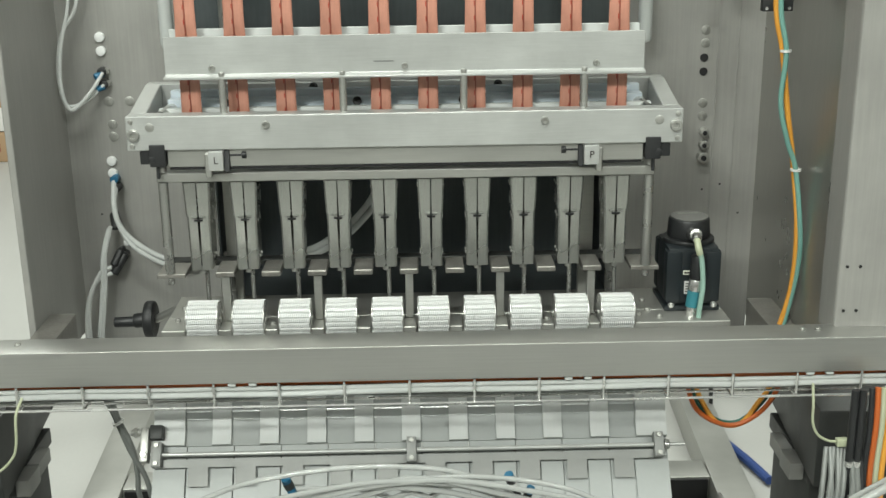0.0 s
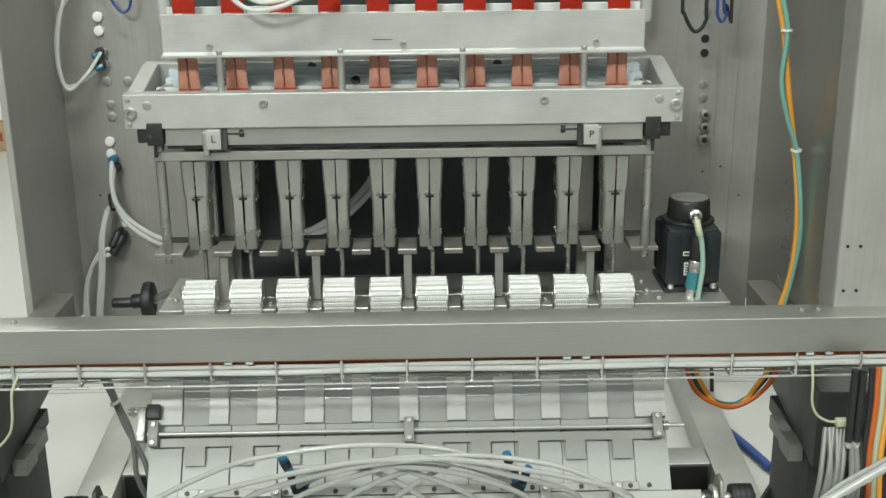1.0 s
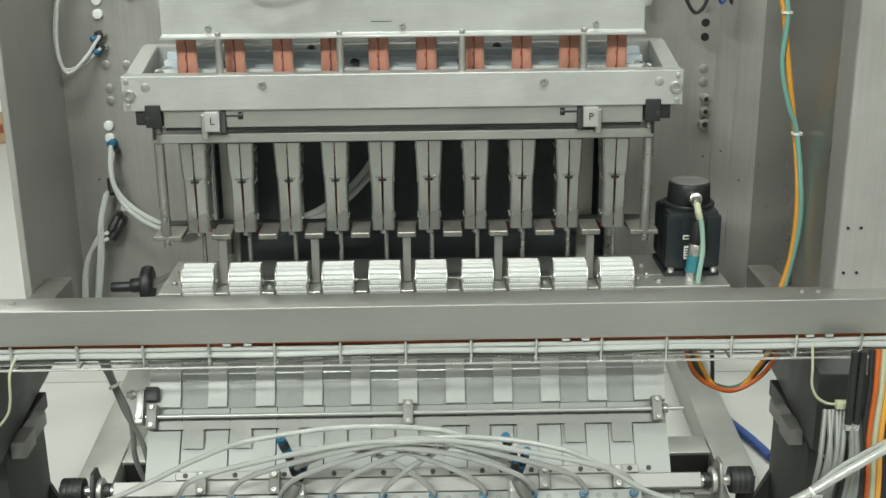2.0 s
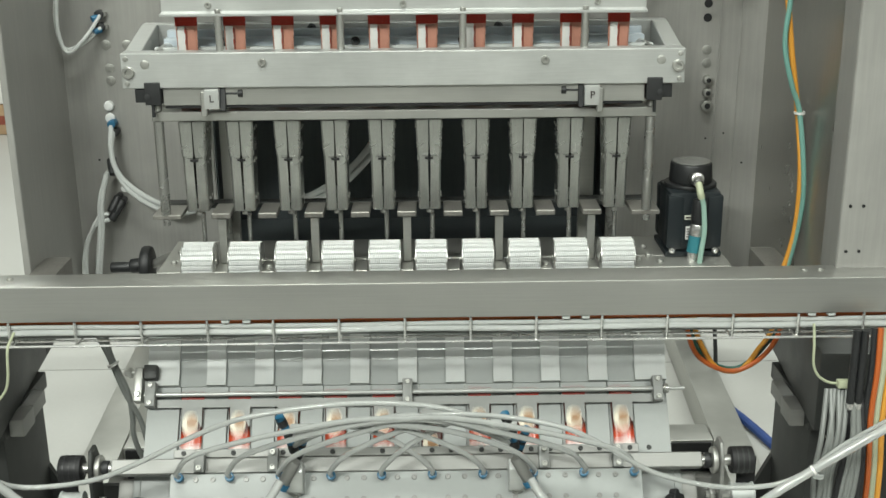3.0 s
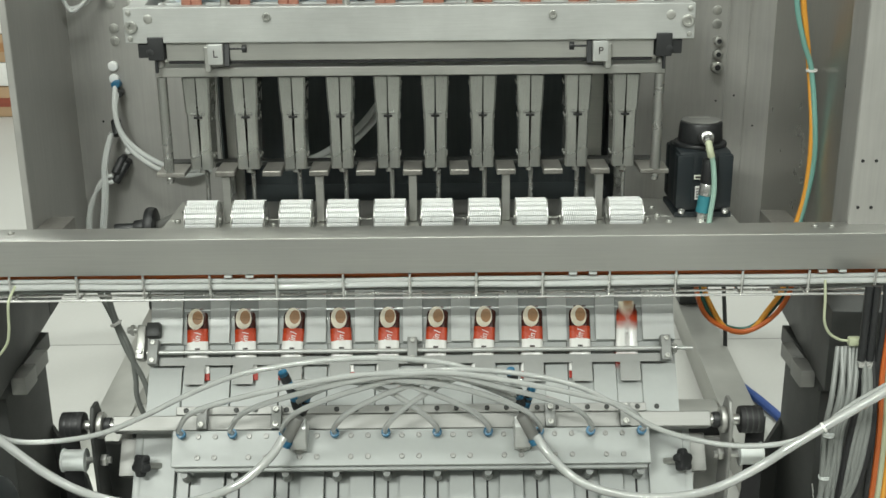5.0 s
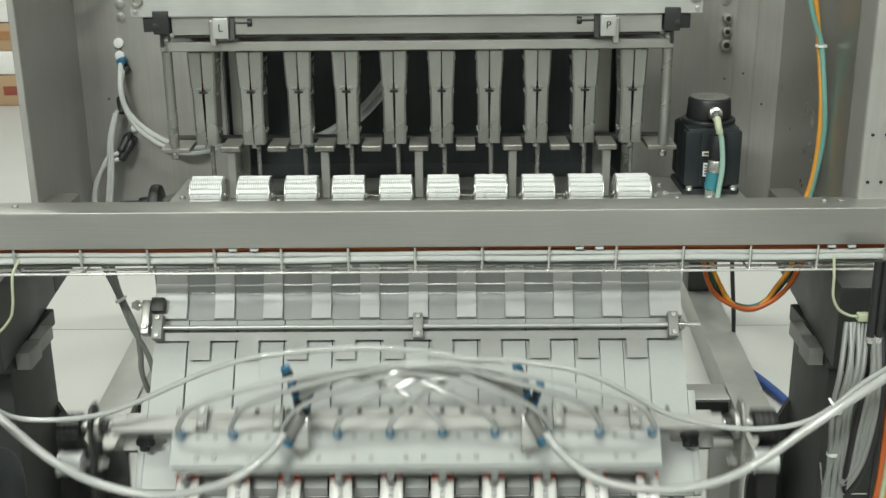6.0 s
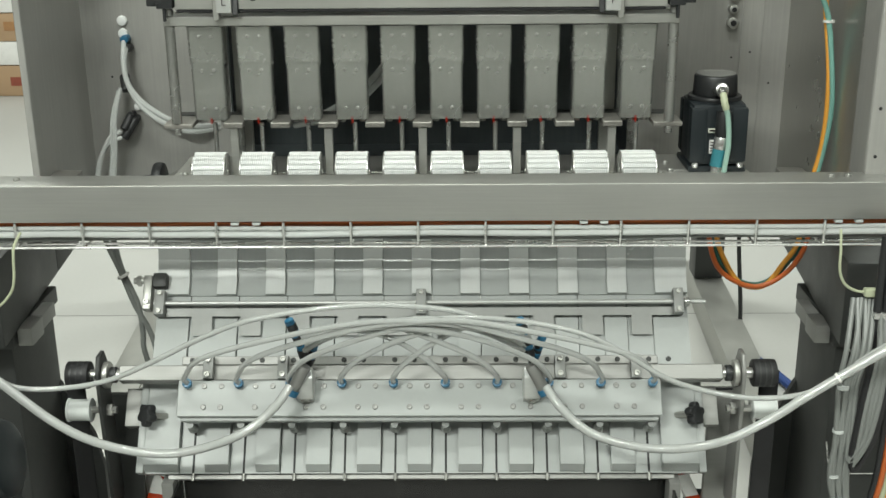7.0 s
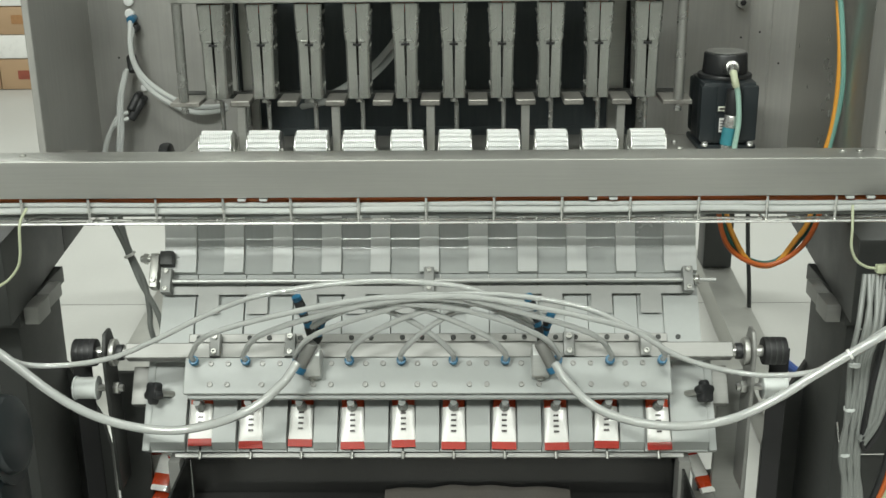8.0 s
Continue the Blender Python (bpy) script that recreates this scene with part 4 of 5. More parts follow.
SH = CHUTE @ Vector((0, -0.0925, 0.046))
for sx in (-1, 1):
    y, z = SH.y, SH.z
    part("journal", rod(B(), (sx * 0.462, y, z), (sx * 0.508, y, z), 0.0085, 18), CHROME, pu)
    part("bush", rod(B(), (sx * 0.467, y, z), (sx * 0.477, y, z), 0.0125, 18, b=0.001), BLACK, pu)
    bm = rod(B(), (sx * 0.478, y, z), (sx * 0.487, y, z), 0.021, 24, b=0.002)
    part("bearing_flange", bm, STEEL, pu)
    prof = [(y - 0.012, z + 0.036), (y + 0.012, z + 0.036), (y + 0.026, z + 0.010), (y + 0.026, z - 0.055), (0.022, 0.60), (0.022, 0.535), (-0.03, 0.535), (-0.032, 0.60), (y - 0.026, z - 0.055), (y - 0.026, z + 0.010)]
    a, b = sorted((sx * 0.4875, sx * 0.4935))
    # left arm gets a darker colour for the shade on its inner face
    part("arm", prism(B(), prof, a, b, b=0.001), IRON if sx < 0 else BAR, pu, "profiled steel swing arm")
    a, b = sorted((sx * 0.508, sx * 0.543))
    r = part("roller", rod(B(), (a, y, z), (b, y, z), 0.0212, 30, b=0.002), RUBBER, pu, "black grooved roller")
    bm = B()
    for k in range(3):
        u = a + (b - a) * (0.25 + 0.25 * k)
        rod(bm, (u - 0.0012, y, z), (u + 0.0012, y, z), 0.0216, 30)
    # rings follow the arms: the left side is coloured darker, as if shaded
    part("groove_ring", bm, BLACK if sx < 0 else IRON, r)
    zz = z - 0.058
    a, b = sorted((sx * 0.512, sx * 0.546))
    w = part("idler", rod(B(), (a, y - 0.004, zz), (b, y - 0.004, zz), 0.0168, 28, b=0.0015), WHITE, pu, "white plastic idler roller")
    for u in (a, b):
        part("idler_rim", rod(B(), (u - 0.0014, y - 0.004, zz), (u + 0.0014, y - 0.004, zz), 0.0186, 28, b=0.0006), WHITE, w)
    part("idler_axle", rod(B(), (sx * 0.472, y - 0.004, zz), (sx * 0.513, y - 0.004, zz), 0.006, 6), CHROME, pu)
    part("axle_nut", rod(B(), (sx * 0.478, y - 0.004, zz), (sx * 0.4872, y - 0.004, zz), 0.010, 6, b=0.001), CHROME, pu)

# fixed side frames and belts beside the swing arms
for sx in (-1, 1):
    t = thing("side_frame", pose(sx * 0.46, 0.0, 0), "grey steel side frame of the pick-up station", "frame", "side frames", "structure")
    a, b = sorted((sx * 0.456, sx * 0.512))
    # same steel on both sides; the left plate's shade is in its colour
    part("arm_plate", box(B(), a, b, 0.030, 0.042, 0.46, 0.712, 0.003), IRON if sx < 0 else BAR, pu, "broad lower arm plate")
    a, b = sorted((sx * 0.44, sx * 0.52))
    part("post", box(B(), a, b, 0.06, 0.10, 0.0, 0.50, 0.003), IRON, t)
    a, b = sorted((sx * 0.526, sx * 0.556))
    part("drive_belt", box(B(), a, b, 0.006, 0.009, 0.42, 0.762, 0.0008), RUBBER, pu, "flat black drive belt")

# ---------------------------------------------------------------- carton tray below the chute
tr = thing("catch_tray", pose(0, -0.12, 0.4), "dark steel catch tray under the chute", "tray")
for a in ((-0.375, 0.385, -0.030, -0.026, 0.30, 0.600), (-0.375, 0.385, -0.33, -0.03, 0.25, 0.254)):
    part("wall", box(B(), *a, 0.001), GUN, tr)
for x in (-0.377, 0.387):
    part("wall", box(B(), x - 0.002, x + 0.002, -0.33, -0.03, 0.25, 0.600, 0.0005), GUN, tr)
part("rim", rod(B(), (-0.40, -0.028, 0.6045), (0.405, -0.028, 0.6045), 0.004, 10), STEEL, tr)
for sx in (-1, 1):
    a, b = sorted((sx * 0.380, sx * 0.398))
    part("bracket", box(B(), a, b, -0.075, -0.04, 0.45, 0.612, 0.002), BAR, tr)

# ---------------------------------------------------------------- cables and hoses round the machine
cable("mint_cable", [(0.622, 0.30, 1.75), (0.625, 0.30, 1.546), (0.639, 0.295, 1.462), (0.636, 0.295, 1.376), (0.653, 0.295, 1.307), (0.671, 0.295, 1.257), (0.682, 0.28, 1.155), (0.684, 0.28, 1.092), (0.676, 0.285, 1.018), (0.665, 0.29, 0.955), (0.655, 0.29, 0.90)], 0.0045, MINT, "mint green cable hanging beside the side wall")
cable("amber_cable", [(0.615, 0.305, 1.75), (0.619, 0.305, 1.546), (0.635, 0.303, 1.462), (0.652, 0.303, 1.356), (0.670, 0.303, 1.257), (0.678, 0.285, 1.155), (0.677, 0.285, 1.050), (0.661, 0.29, 0.965), (0.645, 0.29, 0.90)], 0.0050, AMBER, "amber cable hanging beside the side wall")
t = thing("cable_clip", pose(0.625, 0.31, 1.53), "black plastic cable clip with two screws", "cable clip")
part("base", box(B(), 0.598, 0.650, 0.309, 0.325, 1.526, 1.548, 0.003), BLACK, t)
for x in (0.605, 0.643):
    part("screw", screw(B(), (x, 0.309, 1.531), (0, -1, 0), 0.003, 0.002), BRIGHT, t)
for z, x in ((1.462, 0.639), (1.257, 0.672)):
    solo("cable_tie", rod(B(), (x, 0.299, z - 0.002), (x, 0.299, z + 0.002), 0.0098, 14), PAPER, "white cable tie round the green and amber cables", "cable tie", "cable ties")

cable("air_hose", [(-0.600, 0.57, 1.70), (-0.608, 0.56, 1.540), (-0.641, 0.555, 1.478), (-0.6535, 0.55, 1.404), (-0.645, 0.55, 1.347), (-0.612, 0.555, 1.350), (-0.576, 0.572, 1.380)], 0.0036, HOSE_CLEAR, "thin clear hose looped to a fitting on the panel", "hose", "panel hoses")
cable("air_hose", [(-0.615, 0.57, 1.70), (-0.624, 0.56, 1.540), (-0.642, 0.545, 1.457), (-0.648, 0.54, 1.383), (-0.634, 0.54, 1.338), (-0.600, 0.55, 1.366), (-0.576, 0.572, 1.403)], 0.0036, HOSE_CLEAR, "thin clear hose looped to a fitting on the panel", "hose", "panel hoses")
for k, (x, z) in enumerate(((-0.579, 1.404), (-0.578, 1.380))):
    t = thing("panel_fitting", pose(x, 0.58, z), "blue and black push-in fitting on the panel", "fitting", "panel fittings")
    part("body", rod(B(), (x, 0.589, z), (x, 0.570, z), 0.0085, 12, b=0.001), BLACK, t)
    part("release_ring", rod(B(), (x + 0.002, 0.576, z - 0.004), (x - 0.012, 0.566, z - 0.008), 0.0062, 12, b=0.001), BLUE, t)
    part("nut", rod(B(), (x + 0.006, 0.589, z), (x + 0.006, 0.578, z), 0.0065, 6), STEEL, t)
for k in (0, 1):
    cable("air_hose", [(-0.575 + 0.003 * k, 0.57, 1.192 - 0.012 * k), (-0.574, 0.55, 1.150), (-0.566 + 0.002 * k, 0.545, 1.110 - 0.008 * k), (-0.538, 0.545, 1.074 - 0.012 * k), (-0.488, 0.545, 1.042 - 0.012 * k), (-0.440, 0.56, 1.028 - 0.010 * k), (-0.37, 0.64, 1.02)], 0.0052, HOSE_CLEAR, "clear hose bowing from the panel to the recess", "hose", "panel hoses")
for z, x in ((1.195, -0.574), (1.178, -0.570)):
    solo("panel_fitting", rod(B(), (x, 0.589, z), (x, 0.566, z), 0.008, 12, b=0.001), BLUE if z > 1.19 else BLACK, "push-in fitting on the panel", "fitting", "panel fittings")
for x0, z0, x1, z1 in ((-0.583, 1.122, -0.576, 1.098), (-0.576, 1.048, -0.588, 1.022), (-0.568, 1.040, -0.590, 1.005)):
    t = thing("elbow_fitting", pose(x0, 0.57, z0), "black elbow fitting on the panel", "fitting", "panel fittings")
    part("body", rod(B(), (x0, 0.575, z0), (x1, 0.558, z1), 0.0085, 12, b=0.002), BLACK, t)
    part("stem", rod(B(), (x0, 0.589, z0), (x0, 0.57, z0), 0.007, 12), BLACK, t)
for pts in ([(-0.586, 0.555, 1.105), (-0.601, 0.55, 1.046), (-0.607, 0.55, 0.98), (-0.622, 0.55, 0.878), (-0.63, 0.55, 0.78)],
            [(-0.590, 0.555, 1.100), (-0.606, 0.55, 1.046), (-0.613, 0.55, 0.98), (-0.628, 0.55, 0.878), (-0.636, 0.55, 0.78)],
            [(-0.592, 0.555, 1.020), (-0.612, 0.55, 1.012), (-0.632, 0.548, 0.975), (-0.645, 0.548, 0.92), (-0.648, 0.548, 0.80)],
            [(-0.592, 0.555, 1.008), (-0.618, 0.55, 0.998), (-0.640, 0.548, 0.96), (-0.651, 0.548, 0.90), (-0.653, 0.548, 0.80)]):
    cable("air_hose", pts, 0.0042, HOSE_CLEAR, "clear hose dropping down the panel", "hose", "panel hoses")
cable("air_hose", [(-0.25, 0.60, 1.03), (-0.197, 0.53, 1.057), (-0.158, 0.52, 1.079), (-0.113, 0.52, 1.112), (-0.07, 0.54, 1.160), (-0.05, 0.62, 1.20)], 0.0065, HOSE_CLEAR, "clear hose crossing behind the buckets", "hose", "rear hoses")
cable("air_hose", [(-0.26, 0.60, 1.02), (-0.200, 0.53, 1.045), (-0.155, 0.52, 1.066), (-0.108, 0.52, 1.100), (-0.062, 0.54, 1.150), (-0.04, 0.62, 1.19)], 0.0065, HOSE_CLEAR, "clear hose crossing behind the buckets", "hose", "rear hoses")

t = thing("handwheel", pose(-0.52, 0.45, 0.945), "black plastic handwheel with a grip on its shaft", "handwheel")
bm = rod(B(), (-0.488, 0.45, 0.948), (-0.508, 0.45, 0.948), 0.036, 28, b=0.006)
part("wheel", bm, BLACK, t)
part("hub", rod(B(), (-0.505, 0.45, 0.948), (-0.53, 0.45, 0.945), 0.014, 18, b=0.003), BLACK, t)
part("grip", rod(B(), (-0.525, 0.45, 0.944), (-0.568, 0.45, 0.943), 0.010, 16, b=0.003), BLACK, t)
part("shaft", rod(B(), (-0.488, 0.45, 0.948), (-0.43, 0.43, 0.980), 0.008, 14), STEEL, t)

# below the beam
for k, (mat, dy, nm) in enumerate(((ORANGE, 0.0, "orange"), (GREEN, 0.008, "dark green"), (AMBER, 0.004, "amber"))):
    o = 0.006 * k
    cable(nm.replace(" ", "_") + "_cable", [(0.462 + o, 0.14 + dy, 0.985), (0.467 + o, 0.15 + dy, 0.925 + o * 0.5), (0.485 + o, 0.15 + dy, 0.878 + o * 0.7), (0.524, 0.15 + dy, 0.851 + o * (0.5 - k * 0.3)), (0.562, 0.15 + dy, 0.849 + o * (0.4 - k * 0.3)), (0.602 - o, 0.15 + dy, 0.878 + o * 0.5), (0.624 - o, 0.15 + dy, 0.925), (0.64 - o, 0.18 + dy, 0.99)], 0.0042, mat, nm + " cable hanging in a loop under the beam", "cable", "loop under the beam")
cable("black_cable", [(0.975, 1.83, 0.006), (0.968, 1.83, 0.15), (0.945, 1.83, 0.40), (0.930, 1.84, 0.8), (0.925, 1.86, 1.3), (0.930, 2.19, 1.05)], 0.007, BLACK, "black cable hanging down to the floor behind the machine")
t = thing("loose_plug", pose(0.657, -0.05, 0.905), "pale yellow cable with a small loose plug", "cable plug")
part("lead", tube(B(), [(0.612, -0.036, 1.005), (0.612, -0.045, 0.975), (0.613, -0.047, 0.945), (0.622, -0.047, 0.925), (0.638, -0.046, 0.914), (0.654, -0.045, 0.911)], 0.0021, 8, 7), PALE, t)
part("plug", box(B(), 0.652, 0.670, -0.052, -0.040, 0.905, 0.917, 0.002), PALE, t)
part("contact", box(B(), 0.670, 0.674, -0.050, -0.042, 0.908, 0.914, 0.0005), BRIGHT, t)
cable("earth_lead", [(-0.585, -0.02, 1.0), (-0.588, -0.045, 0.983), (-0.591, -0.05, 0.940), (-0.600, -0.05, 0.915), (-0.627, -0.05, 0.891), (-0.68, -0.05, 0.875)], 0.0021, PALE, "yellow green earth lead under the beam")
for k in (0, 1):
    cable("grey_cable", [(-0.540 + 0.018 * k, 0.18, 1.0), (-0.532 + 0.014 * k, 0.20, 0.917), (-0.513 + 0.004 * k, 0.20, 0.863), (-0.494 + 0.006 * k, 0.20, 0.801), (-0.472 - 0.012 * k, 0.20, 0.750), (-0.462 - 0.02 * k, 0.20, 0.70), (-0.450, 0.22, 0.56), (-0.430, 0.26, 0.25), (-0.45 + 0.02 * k, 0.40, 0.006)], 0.0048, HOSE_GREY, "grey cable sagging down beside the slide", "cable", "sagging cables")
solo("cable_tie", rod(B(), (-0.509, 0.2, 0.854), (-0.507, 0.2, 0.850), 0.0105, 14), PAPER, "white cable tie round two grey cables", "cable tie", "cable ties")
cable("blue_strap", [(0.93, 1.90, 0.018), (0.995, 1.694, 0.018), (1.03, 1.576, 0.018), (1.06, 1.449, 0.018)], 0.014, BLUESTRAP, "blue woven strap lying on the hall floor", "strap")

# grey bundle hanging beside the column
random.seed(8)
for k in range(7):
    o = 0.0085 * k
    w = random.uniform(-0.006, 0.006)
    cable("bundle_cable", [(0.640 + o * 0.7, -0.04, 0.90), (0.629 + o * 0.75 + w, -0.075, 0.835), (0.622 + o * 0.6 + w, -0.08, 0.780), (0.620 + o * 0.55, -0.085, 0.707), (0.619 + o * 0.5 - w, -0.085, 0.631), (0.630 + o * 0.5, -0.085, 0.554), (0.640 + o * 0.6, -0.08, 0.40)], 0.0042, HOSE_GREY, "grey cable hanging in a bundle beside the column", "cable", "cable bundle", 6, 8)
for k in range(3):
    o = 0.007 * k
    cable("bundle_cable", [(0.690 - o, -0.05, 0.90), (0.688 - o, -0.085, 0.80), (0.676 - o, -0.09, 0.70), (0.655 - o, -0.09, 0.645 + o), (0.645 + o, -0.09, 0.66 + o), (0.650 + o, -0.09, 0.74), (0.662 + o, -0.085, 0.83)], 0.0045, RUBBER if k == 0 else HOSE_GREY, "cable coiled back in a hanging loop", "cable", "cable bundle", 6, 8)
for z in (0.776, 0.705, 0.630):
    solo("bundle_tie", rod(B(), (0.6235, -0.084, z - 0.002), (0.6235, -0.084, z + 0.002), 0.0085, 14), WHITE, "pale cable tie round the grey bundle", "cable tie", "cable ties")
for k in range(4):
    o = 0.009 * k
    cable("power_cable", [(0.700 + o, -0.045, 1.0), (0.698 + o, -0.055, 0.94), (0.694 + o, -0.06, 0.86), (0.700 + o, -0.06, 0.75), (0.696 + o, -0.06, 0.60), (0.66 + o, -0.07, 0.48)], 0.0048, (BLACK, ORANGE, PALE, AMBER)[k], ("black", "orange", "pale yellow", "amber")[k] + " power cable hanging at the post", "cable", "power cables", 6, 8)
for x in (0.672, 0.684):
    t = thing("cable_connector", pose(x, -0.06, 0.86), "black round cable connector with a metal nut", "connector", "round connectors")
    part("body", rod(B(), (x, -0.052, 1.0), (x - 0.002, -0.058, 0.885), 0.006, 12), BLACK, t)
    part("nut", rod(B(), (x - 0.002, -0.058, 0.885), (x - 0.002, -0.058, 0.875), 0.0065, 12, b=0.001), BRIGHT, t)
    part("tail", rod(B(), (x - 0.002, -0.058, 0.875), (x - 0.004, -0.058, 0.80), 0.0045, 10), BLACK, t)
solo("tie_wire", tube(B(), [(0.688, 0.09, 0.765), (0.70, 0.085, 0.745), (0.73, 0.085, 0.742), (0.76, 0.09, 0.755)], 0.0012, 6, 5), BRIGHT, "thin wire tied round the column", "wire", "tie wires")
solo("tie_wire", tube(B(), [(0.672, 0.095, 0.59), (0.68, 0.088, 0.545), (0.70, 0.088, 0.535), (0.76, 0.09, 0.533)], 0.0012, 6, 5), BRIGHT, "thin wire tied round the column", "wire", "tie wires")

# black drive unit in front of the column
t = thing("drive_unit", pose(-0.6, -0.25, 0.4), "black gear motor standing before the column", "motor")
part("housing", rod(B(), (-0.66, -0.25, 0.735), (-0.545, -0.25, 0.755), 0.055, 28, b=0.012), MOTOR, t)
part("neck", box(B(), -0.68, -0.555, -0.30, -0.20, 0.50, 0.70, 0.015), MOTOR, t)
part("terminal_box", box(B(), -0.66, -0.575, -0.29, -0.21, 0.79, 0.845, 0.008), MOTOR, t)
part("foot", box(B(), -0.70, -0.52, -0.32, -0.18, 0.0, 0.50, 0.01), MOTOR, t)
for x in (-0.60, -0.58, -0.56):
    part("cooling_ring", rod(B(), (x, -0.25, 0.744), (x + 0.004, -0.25, 0.7447), 0.060, 28), MOTOR, t)

# spilled packets on the ledge below the chute
random.seed(3)
for k, (x, y, z) in enumerate(((-0.440, 0.045, 0.528), (-0.458, 0.052, 0.512), (-0.436, 0.040, 0.495), (-0.455, 0.06, 0.483), (-0.447, 0.055, 0.515), (0.440, 0.045, 0.522))):
    t = thing("spilled_packet", pose(x, y, z), "crumpled red and white packet beside the tray", "packet", "spilled packets")
    m = pose(x, y, z, random.uniform(30, 80), random.uniform(-30, 30), random.uniform(-40, 40))
    bm = box(B(), -0.014, 0.014, -0.034, 0.034, -0.003, 0.003, 0.0025, m)
    part("body", bm, PAPER, t)
    part("print", box(B(), -0.0142, 0.0142, -0.026, -0.004, -0.0034, 0.0034, 0.0025, m), SCARLET, t)
    part("end_seal", box(B(), -0.0140, 0.0140, 0.0342, 0.042, -0.001, 0.001, 0.0005, m), RED, t)
solo("ledge", box(B(), -0.485, -0.40, 0.0, 0.058, 0.465, 0.470, 0.001), BAR, "small steel ledge beside the tray", "ledge", "side ledges")
solo("ledge", box(B(), 0.395, 0.46, -0.04, 0.03, 0.495, 0.500, 0.001), BAR, "small steel ledge beside the tray", "ledge", "side ledges")

# dusty heap of spilled powder against the tray wall
q = B()
random.seed(21)
n = 40
top = []
low = []
for k in range(n + 1):
    u = k / n
    x = -0.07 + 0.29 * u
    h = 0.012 * math.sin(math.pi * u) ** 0.7 * (0.7 + 0.5 * noise.noise(Vector((u * 6, 0.3, 0))))
    top.append(q.verts.new((x, -0.036, 0.540 + max(h, 0.0005))))
    low.append(q.verts.new((x, -0.052 - 0.004 * noise.noise(Vector((u * 9, 2, 0))), 0.534)))
back = [q.verts.new((v.co.x, -0.0305, 0.534)) for v in top]
for k in range(n):
    q.faces.new((low[k], low[k + 1], top[k + 1], top[k]))
    q.faces.new((top[k], top[k + 1], back[k + 1], back[k]))
    q.faces.new((back[k], back[k + 1], low[k + 1], low[k]))
solo("coffee_dust", q, DUST, "grey brown powder heaped on a ledge in the tray", "powder", "", "stuff")
solo("tray_ledge", box(B(), -0.37, 0.38, -0.062, -0.0305, 0.530, 0.534, 0.0005), GUN, "dark steel ledge inside the tray", "ledge")

# ---------------------------------------------------------------- packets and film
PACK = 0.15
PX = 0.0186


LONGER = Matrix.Diagonal((1, 1, PACK / 0.11, 1))


def pack_part(name, bm, mat, parent, label=""):
    bm.transform(LONGER)
    return part(name, bm, mat, parent, label)


